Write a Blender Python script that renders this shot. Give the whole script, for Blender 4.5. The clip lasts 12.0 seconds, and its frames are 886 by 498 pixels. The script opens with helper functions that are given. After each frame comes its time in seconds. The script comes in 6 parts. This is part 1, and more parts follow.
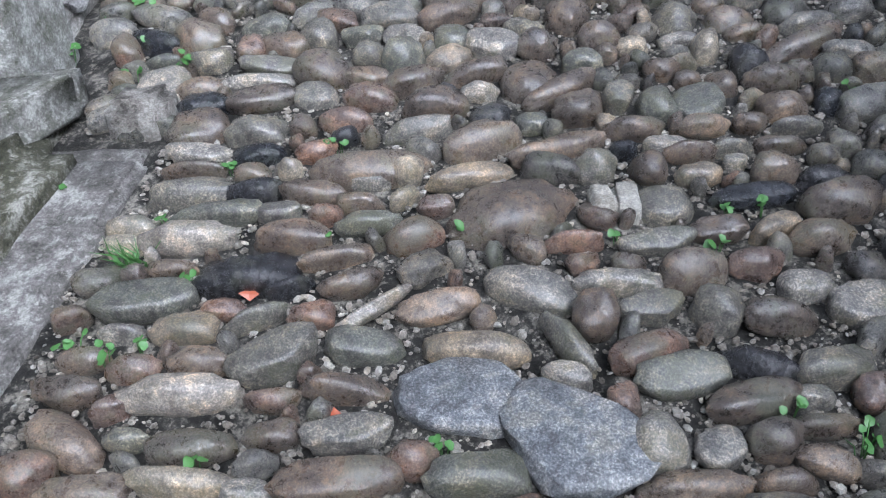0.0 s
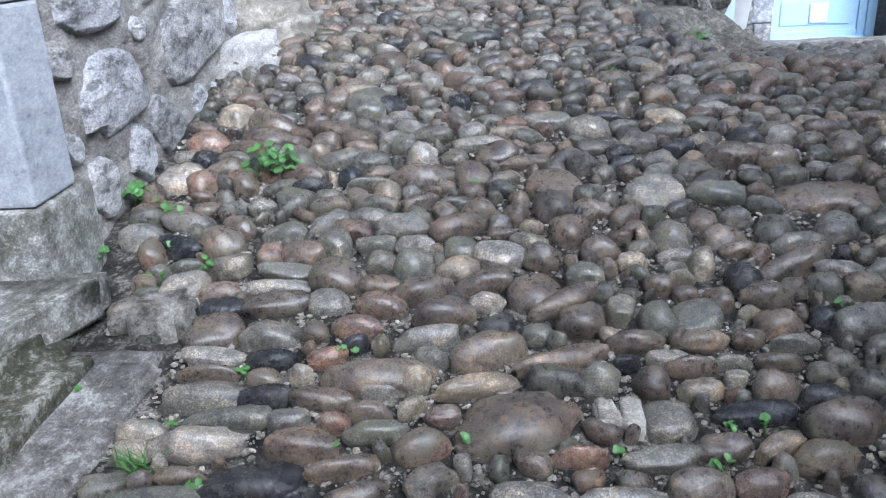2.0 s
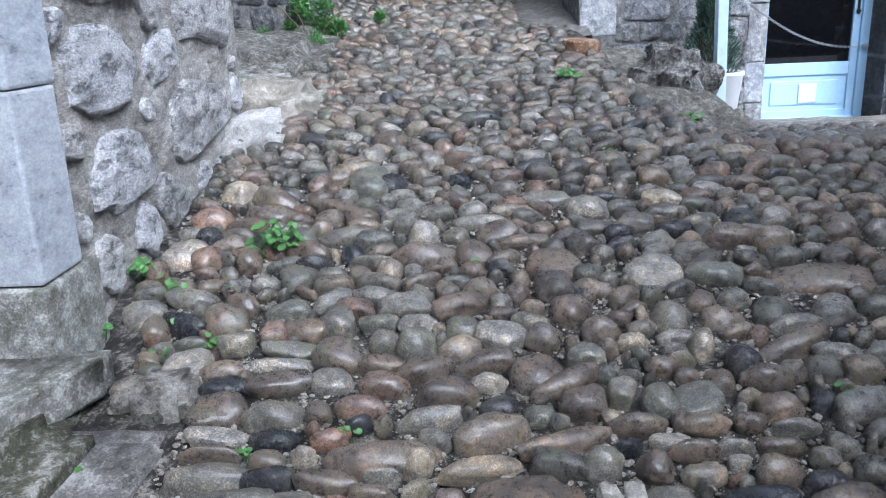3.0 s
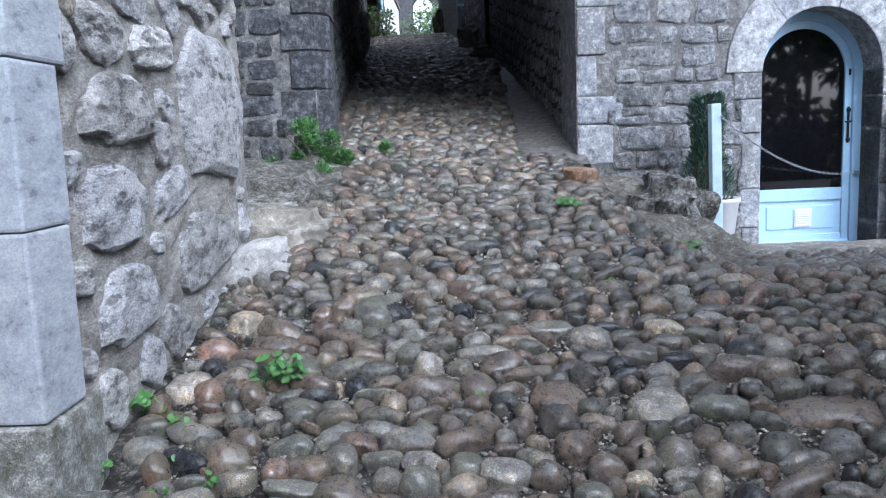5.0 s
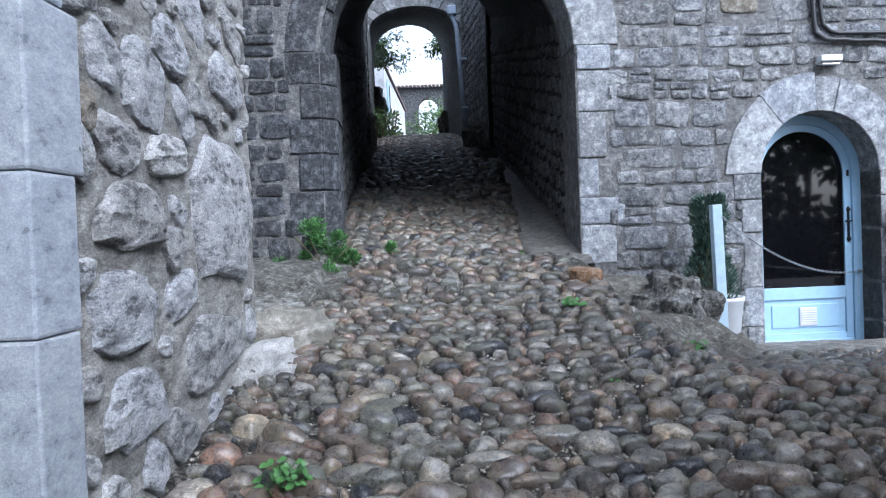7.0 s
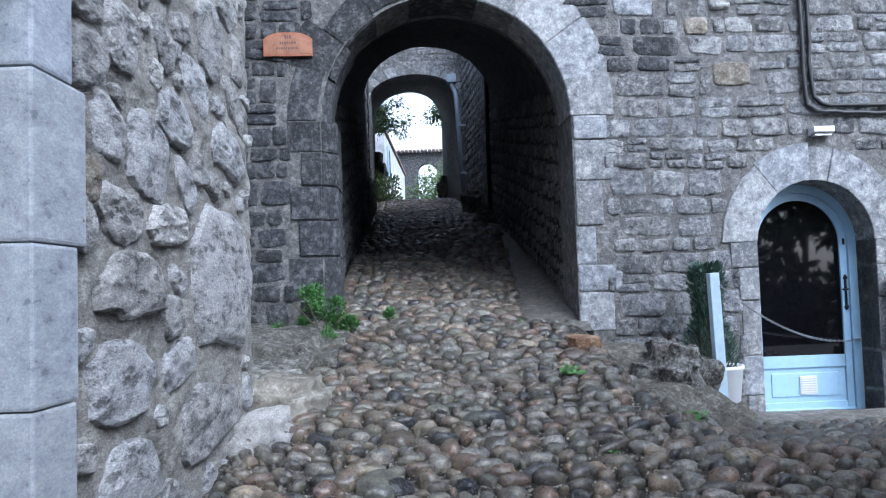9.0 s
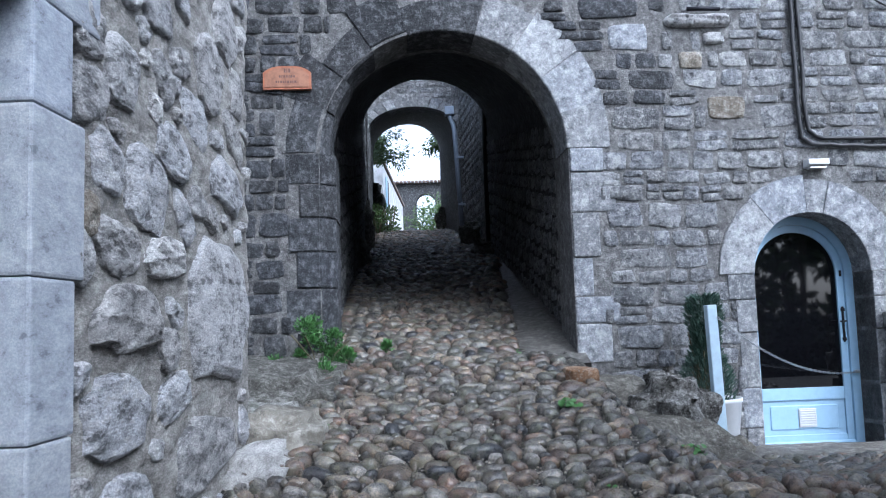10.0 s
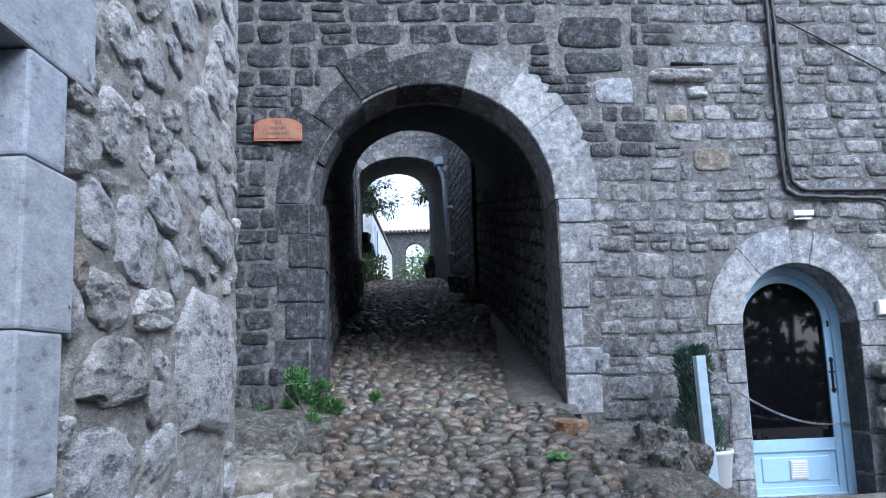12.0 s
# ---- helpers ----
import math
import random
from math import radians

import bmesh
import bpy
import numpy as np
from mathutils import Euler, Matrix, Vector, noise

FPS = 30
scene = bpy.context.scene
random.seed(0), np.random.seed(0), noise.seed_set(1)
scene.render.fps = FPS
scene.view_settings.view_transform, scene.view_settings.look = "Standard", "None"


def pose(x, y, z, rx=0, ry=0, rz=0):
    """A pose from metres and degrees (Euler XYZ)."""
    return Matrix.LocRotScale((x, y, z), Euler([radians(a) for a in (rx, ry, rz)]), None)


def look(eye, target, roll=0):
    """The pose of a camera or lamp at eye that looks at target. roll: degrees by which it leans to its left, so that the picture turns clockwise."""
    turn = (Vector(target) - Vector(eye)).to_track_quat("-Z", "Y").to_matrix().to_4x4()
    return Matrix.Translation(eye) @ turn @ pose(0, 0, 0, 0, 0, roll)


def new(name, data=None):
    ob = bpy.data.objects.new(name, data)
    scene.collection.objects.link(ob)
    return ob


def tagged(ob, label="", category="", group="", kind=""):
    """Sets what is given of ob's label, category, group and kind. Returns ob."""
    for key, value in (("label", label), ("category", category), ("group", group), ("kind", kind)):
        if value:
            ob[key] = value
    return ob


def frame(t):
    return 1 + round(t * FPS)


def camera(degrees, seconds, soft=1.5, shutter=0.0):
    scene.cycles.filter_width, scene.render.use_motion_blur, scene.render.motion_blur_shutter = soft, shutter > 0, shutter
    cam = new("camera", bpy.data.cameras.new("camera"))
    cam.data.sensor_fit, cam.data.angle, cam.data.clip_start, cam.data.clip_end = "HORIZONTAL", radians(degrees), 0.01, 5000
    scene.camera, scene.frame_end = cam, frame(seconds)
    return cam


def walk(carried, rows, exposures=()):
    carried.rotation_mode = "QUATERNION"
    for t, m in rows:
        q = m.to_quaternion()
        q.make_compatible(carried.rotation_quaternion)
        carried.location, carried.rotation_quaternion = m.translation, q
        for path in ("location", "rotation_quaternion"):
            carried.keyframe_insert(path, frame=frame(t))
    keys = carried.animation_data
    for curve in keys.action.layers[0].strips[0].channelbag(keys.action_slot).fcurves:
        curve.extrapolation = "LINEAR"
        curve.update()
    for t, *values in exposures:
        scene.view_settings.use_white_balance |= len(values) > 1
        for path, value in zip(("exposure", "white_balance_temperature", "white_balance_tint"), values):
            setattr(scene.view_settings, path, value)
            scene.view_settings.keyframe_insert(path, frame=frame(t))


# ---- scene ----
cam = camera(57.5, 12.0, soft=1.1)
# seconds, place in metres, turn in degrees
ROWS = [
    (0.0, -0.0000, 0.0000, 1.5000, 55.796, 3.363, 0.163),
    (0.5, 0.0027, 0.0058, 1.5155, 59.569, 3.312, 0.772),
    (1.0, 0.0061, 0.0011, 1.5393, 63.177, 3.165, 1.176),
    (1.5, 0.0012, -0.0132, 1.5636, 66.158, 2.859, 1.222),
    (2.0, -0.0033, -0.0264, 1.5914, 68.892, 2.477, 1.022),
    (2.5, -0.0052, -0.0346, 1.6142, 71.200, 2.229, 0.927),
    (3.0, -0.0280, -0.0474, 1.6400, 73.732, 2.002, 0.778),
    (5.0, -0.0312, -0.0665, 1.7102, 81.986, 2.103, 0.923),
    (5.5, -0.0342, -0.0822, 1.7233, 83.876, 2.111, 0.742),
    (6.0, -0.0388, -0.0876, 1.7353, 85.800, 2.145, 0.693),
    (6.5, -0.0358, -0.0894, 1.7464, 87.324, 2.132, 0.942),
    (7.0, -0.0345, -0.0991, 1.7522, 88.704, 2.157, 1.268),
    (9.0, -0.0295, -0.1242, 1.7844, 93.151, 1.866, 1.189),
    (9.5, -0.0297, -0.1307, 1.7892, 94.193, 1.782, 1.090),
    (10.0, -0.0226, -0.1357, 1.7948, 95.308, 1.836, 1.065),
    (10.5, -0.0260, -0.1454, 1.7981, 96.334, 1.813, 0.974),
    (11.0, -0.0305, -0.1518, 1.8014, 97.345, 1.756, 0.791),
    (11.5, -0.0293, -0.1546, 1.8067, 98.102, 1.762, 0.548),
    (12.0, -0.0232, -0.1505, 1.8078, 98.736, 1.881, 0.289),
]
walk(cam, [(t, pose(x, y, z, rx, ry, rz)) for t, x, y, z, rx, ry, rz in ROWS], [(0.0, 2.1, 5470, 11.5), (3.0, 1.9, 5410, 11.5), (5.5, 1.68, 5370, 11), (9.0, 1.43, 5310, 10), (12.0, 1.34, 5250, 10.5)])

# ---- light: a bright overcast evening sky ----
world = bpy.data.worlds.new("overcast_sky")
scene.world = world
world.use_nodes = True
wn = world.node_tree
sky = wn.nodes.new("ShaderNodeTexSky")
sky.sky_type = "NISHITA"
sky.sun_disc = False
sky.sun_elevation = radians(42)
sky.sun_rotation = radians(146)
sky.air_density, sky.dust_density, sky.ozone_density = 1.0, 3.0, 1.5
wn.nodes["Background"].inputs["Strength"].default_value = 0.15
cloud = wn.nodes.new("ShaderNodeHueSaturation")
cloud.inputs["Saturation"].default_value = 0.35
wn.links.new(sky.outputs[0], cloud.inputs["Color"])
wn.links.new(cloud.outputs[0], wn.nodes["Background"].inputs["Color"])
sun = new("sun", bpy.data.lights.new("sun", "SUN"))
sun.data.energy, sun.data.angle, sun.data.color = 1.2, radians(45), (1.0, 0.97, 0.93)
sun.matrix_world = look((6.6, -9.9, 11), (0, 0, 0))


# ---- materials ----
def node_mat(name):
    m = bpy.data.materials.new(name)
    m.use_nodes = True
    return m, m.node_tree, m.node_tree.nodes["Principled BSDF"]


def link(nt, a, b):
    nt.links.new(a, b)


def noise_tex(nt, scale, detail=4.0, rough=0.6, coord="Object", shift=None, stretch=None):
    tc = nt.nodes.new("ShaderNodeTexCoord")
    n = nt.nodes.new("ShaderNodeTexNoise")
    if shift is not None:
        n.noise_dimensions = "4D"
        link(nt, math_node(nt, "MULTIPLY", shift, 83.0), n.inputs["W"])
    n.inputs["Scale"].default_value, n.inputs["Detail"].default_value, n.inputs["Roughness"].default_value = scale, detail, rough
    if coord == "World":
        geo = nt.nodes.new("ShaderNodeNewGeometry")
        place = geo.outputs["Position"]
        if stretch is not None:
            long = nt.nodes.new("ShaderNodeVectorMath")
            long.operation = "MULTIPLY"
            long.inputs[1].default_value = stretch
            link(nt, place, long.inputs[0])
            place = long.outputs[0]
        link(nt, place, n.inputs["Vector"])
    else:
        link(nt, tc.outputs[coord], n.inputs["Vector"])
    return n.outputs["Fac"]


def ramp(nt, fac, stops, interp="LINEAR"):
    r = nt.nodes.new("ShaderNodeValToRGB")
    r.color_ramp.interpolation = interp
    els = r.color_ramp.elements
    while len(els) < len(stops):
        els.new(0.5)
    for e, (p, c) in zip(els, stops):
        e.position, e.color = p, (*c, 1)
    link(nt, fac, r.inputs[0])
    return r.outputs[0]


def mix(nt, fac, a, b, kind="MIX"):
    m = nt.nodes.new("ShaderNodeMix")
    m.data_type, m.blend_type = "RGBA", kind
    for sock, v in ((m.inputs[0], fac), (m.inputs[6], a), (m.inputs[7], b)):
        if isinstance(v, (int, float)):
            sock.default_value = v
        elif isinstance(v, tuple):
            sock.default_value = (*v, 1)
        else:
            link(nt, v, sock)
    return m.outputs[2]


def math_node(nt, op, a, b=0.0):
    m = nt.nodes.new("ShaderNodeMath")
    m.operation = op
    for sock, v in ((m.inputs[0], a), (m.inputs[1], b)):
        if isinstance(v, (int, float)):
            sock.default_value = v
        else:
            link(nt, v, sock)
    return m.outputs[0]


def bump(nt, bsdf, height, strength, distance, below=None):
    b = nt.nodes.new("ShaderNodeBump")
    b.inputs["Strength"].default_value, b.inputs["Distance"].default_value = strength, distance
    link(nt, height, b.inputs["Height"])
    if below is not None:
        link(nt, below, b.inputs["Normal"])
    link(nt, b.outputs[0], bsdf.inputs["Normal"])
    return b.outputs[0]


def grade(nt, fac, lo, hi):
    """fac stretched so that lo becomes 0 and hi becomes 1"""
    m = nt.nodes.new("ShaderNodeMapRange")
    m.inputs[1].default_value, m.inputs[2].default_value = lo, hi
    link(nt, fac, m.inputs[0])
    return m.outputs[0]


def piece_random(nt, island):
    if island:
        return nt.nodes.new("ShaderNodeNewGeometry").outputs["Random Per Island"]
    return nt.nodes.new("ShaderNodeObjectInfo").outputs["Random"]


def cobble_mat(name, stops, island=False, rough=0.33, speck=0.35, dirt=0.4, coat=0.88):
    """A wet river stone: its own tone, mineral grain, dried mud and a green film in patches."""
    m, nt, p = node_mat(name)
    rnd = piece_random(nt, island)
    tone = ramp(nt, rnd, stops, "CONSTANT" if len(stops) > 1 else "LINEAR")
    big = noise_tex(nt, 14, 9, 0.75, "World", rnd)
    med = noise_tex(nt, 46, 8, 0.78, "World", rnd)
    fine = noise_tex(nt, 210, 4, 0.75, "World")
    patch = noise_tex(nt, 6, 8, 0.75, "World", rnd)
    c = mix(nt, 1.0, tone, ramp(nt, big, [(0.4, (0.48, 0.46, 0.46)), (0.5, (1, 1, 1)), (0.6, (1.85, 1.66, 1.46))]), "MULTIPLY")
    c = mix(nt, 0.2 + speck * 0.55, c, ramp(nt, med, [(0.4, (0.4, 0.4, 0.41)), (0.5, (1, 1, 1)), (0.59, (2.2, 2.1, 1.95))]), "MULTIPLY")
    c = mix(nt, 0.15 + speck * 0.7, c, ramp(nt, fine, [(0.4, (0.35, 0.35, 0.35)), (0.51, (1, 1, 1)), (0.61, (2.6, 2.5, 2.35))]), "MULTIPLY")
    mud = math_node(nt, "MULTIPLY", grade(nt, mixfac(nt, med, patch), 0.505, 0.55), dirt)
    c = mix(nt, mud, c, mix(nt, 0.6, (0.19, 0.175, 0.14), ramp(nt, fine, [(0.42, (0.06, 0.056, 0.048)), (0.6, (0.42, 0.4, 0.35))])))
    green = math_node(nt, "MULTIPLY", grade(nt, mixfac(nt, big, patch), 0.51, 0.56), min(0.7, 0.25 + dirt * 0.7))
    c = mix(nt, green, c, (0.058, 0.07, 0.035))
    link(nt, c, p.inputs["Base Color"])
    wet = math_node(nt, "ADD", ramp(nt, med, [(0.42, (rough - 0.14,) * 3), (0.6, (rough + 0.22,) * 3)]), math_node(nt, "MULTIPLY", mud, 0.35))
    link(nt, wet, p.inputs["Roughness"])
    p.inputs["Specular IOR Level"].default_value = 0.55
    first = bump(nt, p, mixfac(nt, big, med), 1.0, 0.032)
    bump(nt, p, fine, 0.8, 0.005, first)
    film = nt.nodes.new("ShaderNodeBump")
    film.inputs["Strength"].default_value, film.inputs["Distance"].default_value = 0.45, 0.011
    link(nt, mixfac(nt, big, med), film.inputs["Height"])
    link(nt, film.outputs[0], p.inputs["Coat Normal"])
    p.inputs["Coat Weight"].default_value, p.inputs["Coat Roughness"].default_value = coat, 0.13
    return m


def mixfac(nt, a, b):
    return math_node(nt, "MULTIPLY", math_node(nt, "ADD", a, b), 0.5)


def pits(nt, scale, warp, stretch):
    """Small sharp-edged hollows, scattered unevenly: 1 inside, 0 outside."""
    place = nt.nodes.new("ShaderNodeNewGeometry").outputs["Position"]
    long = nt.nodes.new("ShaderNodeVectorMath")
    long.operation = "MULTIPLY"
    long.inputs[1].default_value = stretch or (1.0, 1.0, 1.0)
    link(nt, place, long.inputs[0])
    bent = nt.nodes.new("ShaderNodeVectorMath")
    bent.operation = "ADD"
    link(nt, long.outputs[0], bent.inputs[0])
    link(nt, math_node(nt, "MULTIPLY", warp, 0.16), bent.inputs[1])
    v = nt.nodes.new("ShaderNodeTexVoronoi")
    v.inputs["Scale"].default_value = scale
    link(nt, bent.outputs[0], v.inputs["Vector"])
    return grade(nt, math_node(nt, "ADD", v.outputs["Distance"], math_node(nt, "MULTIPLY", v.outputs["Color"], 0.35)), 0.4, 0.28)


def rock_mat(name, dark, mid, light, island=False, spread=0.5, lichen=(0.5, 0.5, 0.46), lich=0.35, rough=0.85, relief=1.0, stain=0.5, stretch=None):
    """Weathered limestone: tone by piece, pitted grain with shade painted into its hollows, lichen blots and dark
    streaks.
    """
    m, nt, p = node_mat(name)
    rnd = piece_random(nt, island)
    big = noise_tex(nt, 2.3, 8, 0.7, "World")
    med = noise_tex(nt, 13, 9, 0.78, "World", rnd, stretch)
    small = noise_tex(nt, 38, 7, 0.75, "World", rnd, stretch)
    fine = noise_tex(nt, 130, 4, 0.75, "World", None, stretch)
    tone = ramp(nt, med, [(0.38, dark), (0.5, mid), (0.6, light)])
    k = ramp(nt, rnd, [(0.0, (1 - spread * 0.55,) * 3), (0.35, (0.97, 0.95, 0.92)), (0.7, (1.04, 1.06, 1.1)), (1.0, (1 + spread * 0.5, 1 + spread * 0.47, 1 + spread * 0.4))])
    c = mix(nt, 1.0, tone, k, "MULTIPLY")
    c = mix(nt, math_node(nt, "MULTIPLY", grade(nt, big, 0.5, 0.58), stain), c, dark)
    c = mix(nt, math_node(nt, "MULTIPLY", grade(nt, med, 0.535, 0.585), lich), c, lichen)
    c = mix(nt, math_node(nt, "MULTIPLY", grade(nt, small, 0.545, 0.59), lich), c, lichen)
    c = mix(nt, 0.4 if relief > 0.5 else 0.16, c, ramp(nt, fine, [(0.41, (0.45, 0.45, 0.45)), (0.5, (1, 1, 1)), (0.6, (1.8, 1.8, 1.8))]), "MULTIPLY")
    # low spots of the bump get a darker colour, as shade in crevices
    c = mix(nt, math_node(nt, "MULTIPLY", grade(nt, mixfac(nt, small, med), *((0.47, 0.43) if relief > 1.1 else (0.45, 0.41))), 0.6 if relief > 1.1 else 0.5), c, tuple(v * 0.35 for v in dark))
    height = mixfac(nt, med, small)
    if relief >= 1.5:
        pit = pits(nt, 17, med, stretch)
        # pits are sunk by the bump and also painted dark, like shaded holes
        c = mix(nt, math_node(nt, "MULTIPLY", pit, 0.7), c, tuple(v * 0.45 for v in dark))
        height = math_node(nt, "SUBTRACT", height, math_node(nt, "MULTIPLY", pit, 0.22))
    link(nt, c, p.inputs["Base Color"])
    p.inputs["Roughness"].default_value = rough
    p.inputs["Specular IOR Level"].default_value = 0.3
    first = bump(nt, p, height, min(1.0, 0.9 * relief), 0.05 * relief)
    bump(nt, p, fine, 0.6 if relief > 0.5 else 0.25, 0.008, first)
    return m


def plain_mat(name, colour, rough=0.5, metal=0.0, grime=0.15, scale=14.0, relief=0.1):
    """Paint, plastic or metal with faint grime and unevenness."""
    m, nt, p = node_mat(name)
    n = noise_tex(nt, scale, 5, 0.65, "World")
    link(nt, mix(nt, 1.0, colour, ramp(nt, n, [(0.3, (1 - grime * 1.6,) * 3), (0.6, (1, 1, 1))]), "MULTIPLY"), p.inputs["Base Color"])
    p.inputs["Roughness"].default_value, p.inputs["Metallic"].default_value = rough, metal
    bump(nt, p, noise_tex(nt, scale * 5, 3, 0.6, "World"), relief, 0.002)
    return m


def leaf_mat(name, lo, hi):
    m, nt, p = node_mat(name)
    link(nt, ramp(nt, piece_random(nt, True), [(0.0, lo), (1.0, hi)]), p.inputs["Base Color"])
    p.inputs["Roughness"].default_value = 0.5
    p.inputs["Subsurface Weight"].default_value = 0.0
    return m


TONES = [(0.0, (0.104, 0.080, 0.063)), (0.13, (0.108, 0.100, 0.085)), (0.27, (0.075, 0.075, 0.064)), (0.39, (0.136, 0.108, 0.083)),
         (0.51, (0.057, 0.051, 0.046)), (0.61, (0.156, 0.152, 0.138)), (0.72, (0.130, 0.089, 0.067)), (0.80, (0.090, 0.065, 0.051)), (0.87, (0.206, 0.172, 0.131)), (0.92, (0.025, 0.026, 0.031)), (0.97, (0.251, 0.238, 0.219))]
M_COBBLE = cobble_mat("wet_river_stone", TONES)
M_COBBLES = cobble_mat("damp_river_stones", TONES, island=True, rough=0.38, coat=0.5)
M_BLACK = cobble_mat("black_flint", [(0.0, (0.014, 0.016, 0.022)), (0.5, (0.02, 0.02, 0.024))], rough=0.2, speck=0.1, dirt=0.0, coat=0.35)
M_SLATE = cobble_mat("blue_grey_schist", [(0.0, (0.162, 0.186, 0.211)), (0.5, (0.179, 0.194, 0.211))], rough=0.45, speck=0.65, dirt=0.1)
M_GREYSTONE = cobble_mat("grey_stone", [(0.0, (0.178, 0.170, 0.151)), (0.25, (0.115, 0.118, 0.098)), (0.5, (0.143, 0.136, 0.114)), (0.75, (0.246, 0.234, 0.212))], rough=0.45, speck=0.6, dirt=0.45)
M_BROWN = cobble_mat("brown_stone", [(0.0, (0.136, 0.100, 0.073)), (0.25, (0.091, 0.071, 0.056)), (0.5, (0.166, 0.128, 0.095)), (0.75, (0.107, 0.082, 0.062))], rough=0.36, speck=0.25, dirt=0.35)
M_RUST = cobble_mat("rust_brown_stone", [(0.0, (0.190, 0.118, 0.085)), (0.4, (0.158, 0.108, 0.085)), (0.7, (0.221, 0.168, 0.124))], rough=0.36, speck=0.25, dirt=0.4)
M_PALE = cobble_mat("pale_tan_stone", [(0.0, (0.293, 0.258, 0.201)), (0.4, (0.244, 0.201, 0.147)), (0.7, (0.330, 0.299, 0.258))], rough=0.42, speck=0.4, dirt=0.4)
M_MORTAR = rock_mat("gritty_mud_joint", (0.008, 0.0075, 0.006), (0.03, 0.0275, 0.023), (0.15, 0.139, 0.12), lich=0.4, lichen=(0.4, 0.37, 0.31), rough=0.6)
M_GRAVEL = rock_mat("gravel", (0.17, 0.148, 0.12), (0.32, 0.288, 0.245), (0.5, 0.468, 0.415), island=True, spread=1.3, rough=0.5)
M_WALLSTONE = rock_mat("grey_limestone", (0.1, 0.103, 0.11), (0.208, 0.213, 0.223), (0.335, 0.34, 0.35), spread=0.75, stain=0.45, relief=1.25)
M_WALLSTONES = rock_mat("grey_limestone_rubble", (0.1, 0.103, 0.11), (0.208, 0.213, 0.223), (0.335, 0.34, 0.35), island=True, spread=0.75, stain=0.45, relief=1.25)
M_WALLJOINT = rock_mat("grey_lime_mortar", (0.105, 0.103, 0.102), (0.175, 0.174, 0.175), (0.25, 0.25, 0.252), lich=0.2, relief=1.0)
M_DRESSED = rock_mat("dressed_limestone", (0.12, 0.125, 0.135), (0.215, 0.222, 0.235), (0.31, 0.32, 0.34), spread=0.8, stain=0.4, relief=0.6)
M_QUOIN = rock_mat("blue_grey_dressed_stone", (0.25, 0.272, 0.305), (0.325, 0.352, 0.392), (0.39, 0.418, 0.458), spread=0.15, stain=0.25, relief=0.2, lich=0.12, stretch=(1.0, 0.45, 1.0))
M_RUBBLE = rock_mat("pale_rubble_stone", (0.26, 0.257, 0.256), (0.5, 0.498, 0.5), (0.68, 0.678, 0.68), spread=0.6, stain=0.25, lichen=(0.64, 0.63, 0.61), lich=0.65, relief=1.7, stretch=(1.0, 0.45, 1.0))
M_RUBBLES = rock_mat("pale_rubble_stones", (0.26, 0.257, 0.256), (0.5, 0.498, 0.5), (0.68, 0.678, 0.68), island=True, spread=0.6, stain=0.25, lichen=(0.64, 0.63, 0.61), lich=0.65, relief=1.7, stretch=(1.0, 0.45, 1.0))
M_RUBBLEJOINT = rock_mat("rough_brown_grey_mortar", (0.21, 0.2, 0.186), (0.33, 0.319, 0.302), (0.45, 0.438, 0.418), lich=0.3, relief=1.0, stretch=(1.0, 0.45, 1.0))
M_ORANGE = rock_mat("orange_sandstone", (0.1, 0.055, 0.028), (0.2, 0.11, 0.055), (0.28, 0.17, 0.095), rough=0.6)
# Dark tone: weathering on the archway wall, painted shade in the lower vault.
M_DARKSTONE = rock_mat("weathered_and_shaded_limestone", (0.024, 0.025, 0.028), (0.052, 0.054, 0.058), (0.118, 0.121, 0.128), spread=0.6, stain=0.5, lichen=(0.2, 0.203, 0.21))
M_RAMP = rock_mat("worn_paving", (0.085, 0.078, 0.068), (0.15, 0.139, 0.122), (0.22, 0.205, 0.182), rough=0.55, relief=0.4, lich=0.15)
M_DARKSTONES = rock_mat("dark_weathered_rubble", (0.024, 0.025, 0.028), (0.052, 0.054, 0.058), (0.118, 0.121, 0.128), island=True, spread=0.6, stain=0.5, lichen=(0.2, 0.203, 0.21))
M_CONGLOMERATE = rock_mat("pebbly_conglomerate", (0.055, 0.05, 0.043), (0.155, 0.146, 0.13), (0.33, 0.315, 0.285), relief=1.5, lich=0.5)
M_TAN = rock_mat("tan_stone", (0.15, 0.128, 0.1), (0.23, 0.202, 0.162), (0.31, 0.28, 0.235))
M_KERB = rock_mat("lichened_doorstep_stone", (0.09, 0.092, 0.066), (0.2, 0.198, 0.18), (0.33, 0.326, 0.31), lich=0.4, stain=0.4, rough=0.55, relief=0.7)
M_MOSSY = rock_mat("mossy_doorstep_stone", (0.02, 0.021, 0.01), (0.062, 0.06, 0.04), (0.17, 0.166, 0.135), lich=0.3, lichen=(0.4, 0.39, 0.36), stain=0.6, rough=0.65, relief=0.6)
M_LUMP = rock_mat("pitted_tan_stone", (0.12, 0.107, 0.09), (0.28, 0.255, 0.22), (0.44, 0.41, 0.36), relief=1.4, rough=0.6)
M_SPLIT = rock_mat("cream_split_stone", (0.22, 0.2, 0.16), (0.4, 0.37, 0.31), (0.52, 0.49, 0.43), rough=0.5)
M_KERBTOP = rock_mat("smooth_worn_kerb", (0.07, 0.066, 0.058), (0.145, 0.137, 0.131), (0.25, 0.24, 0.23), rough=0.5, relief=1.0, lich=0.45, stain=0.6)
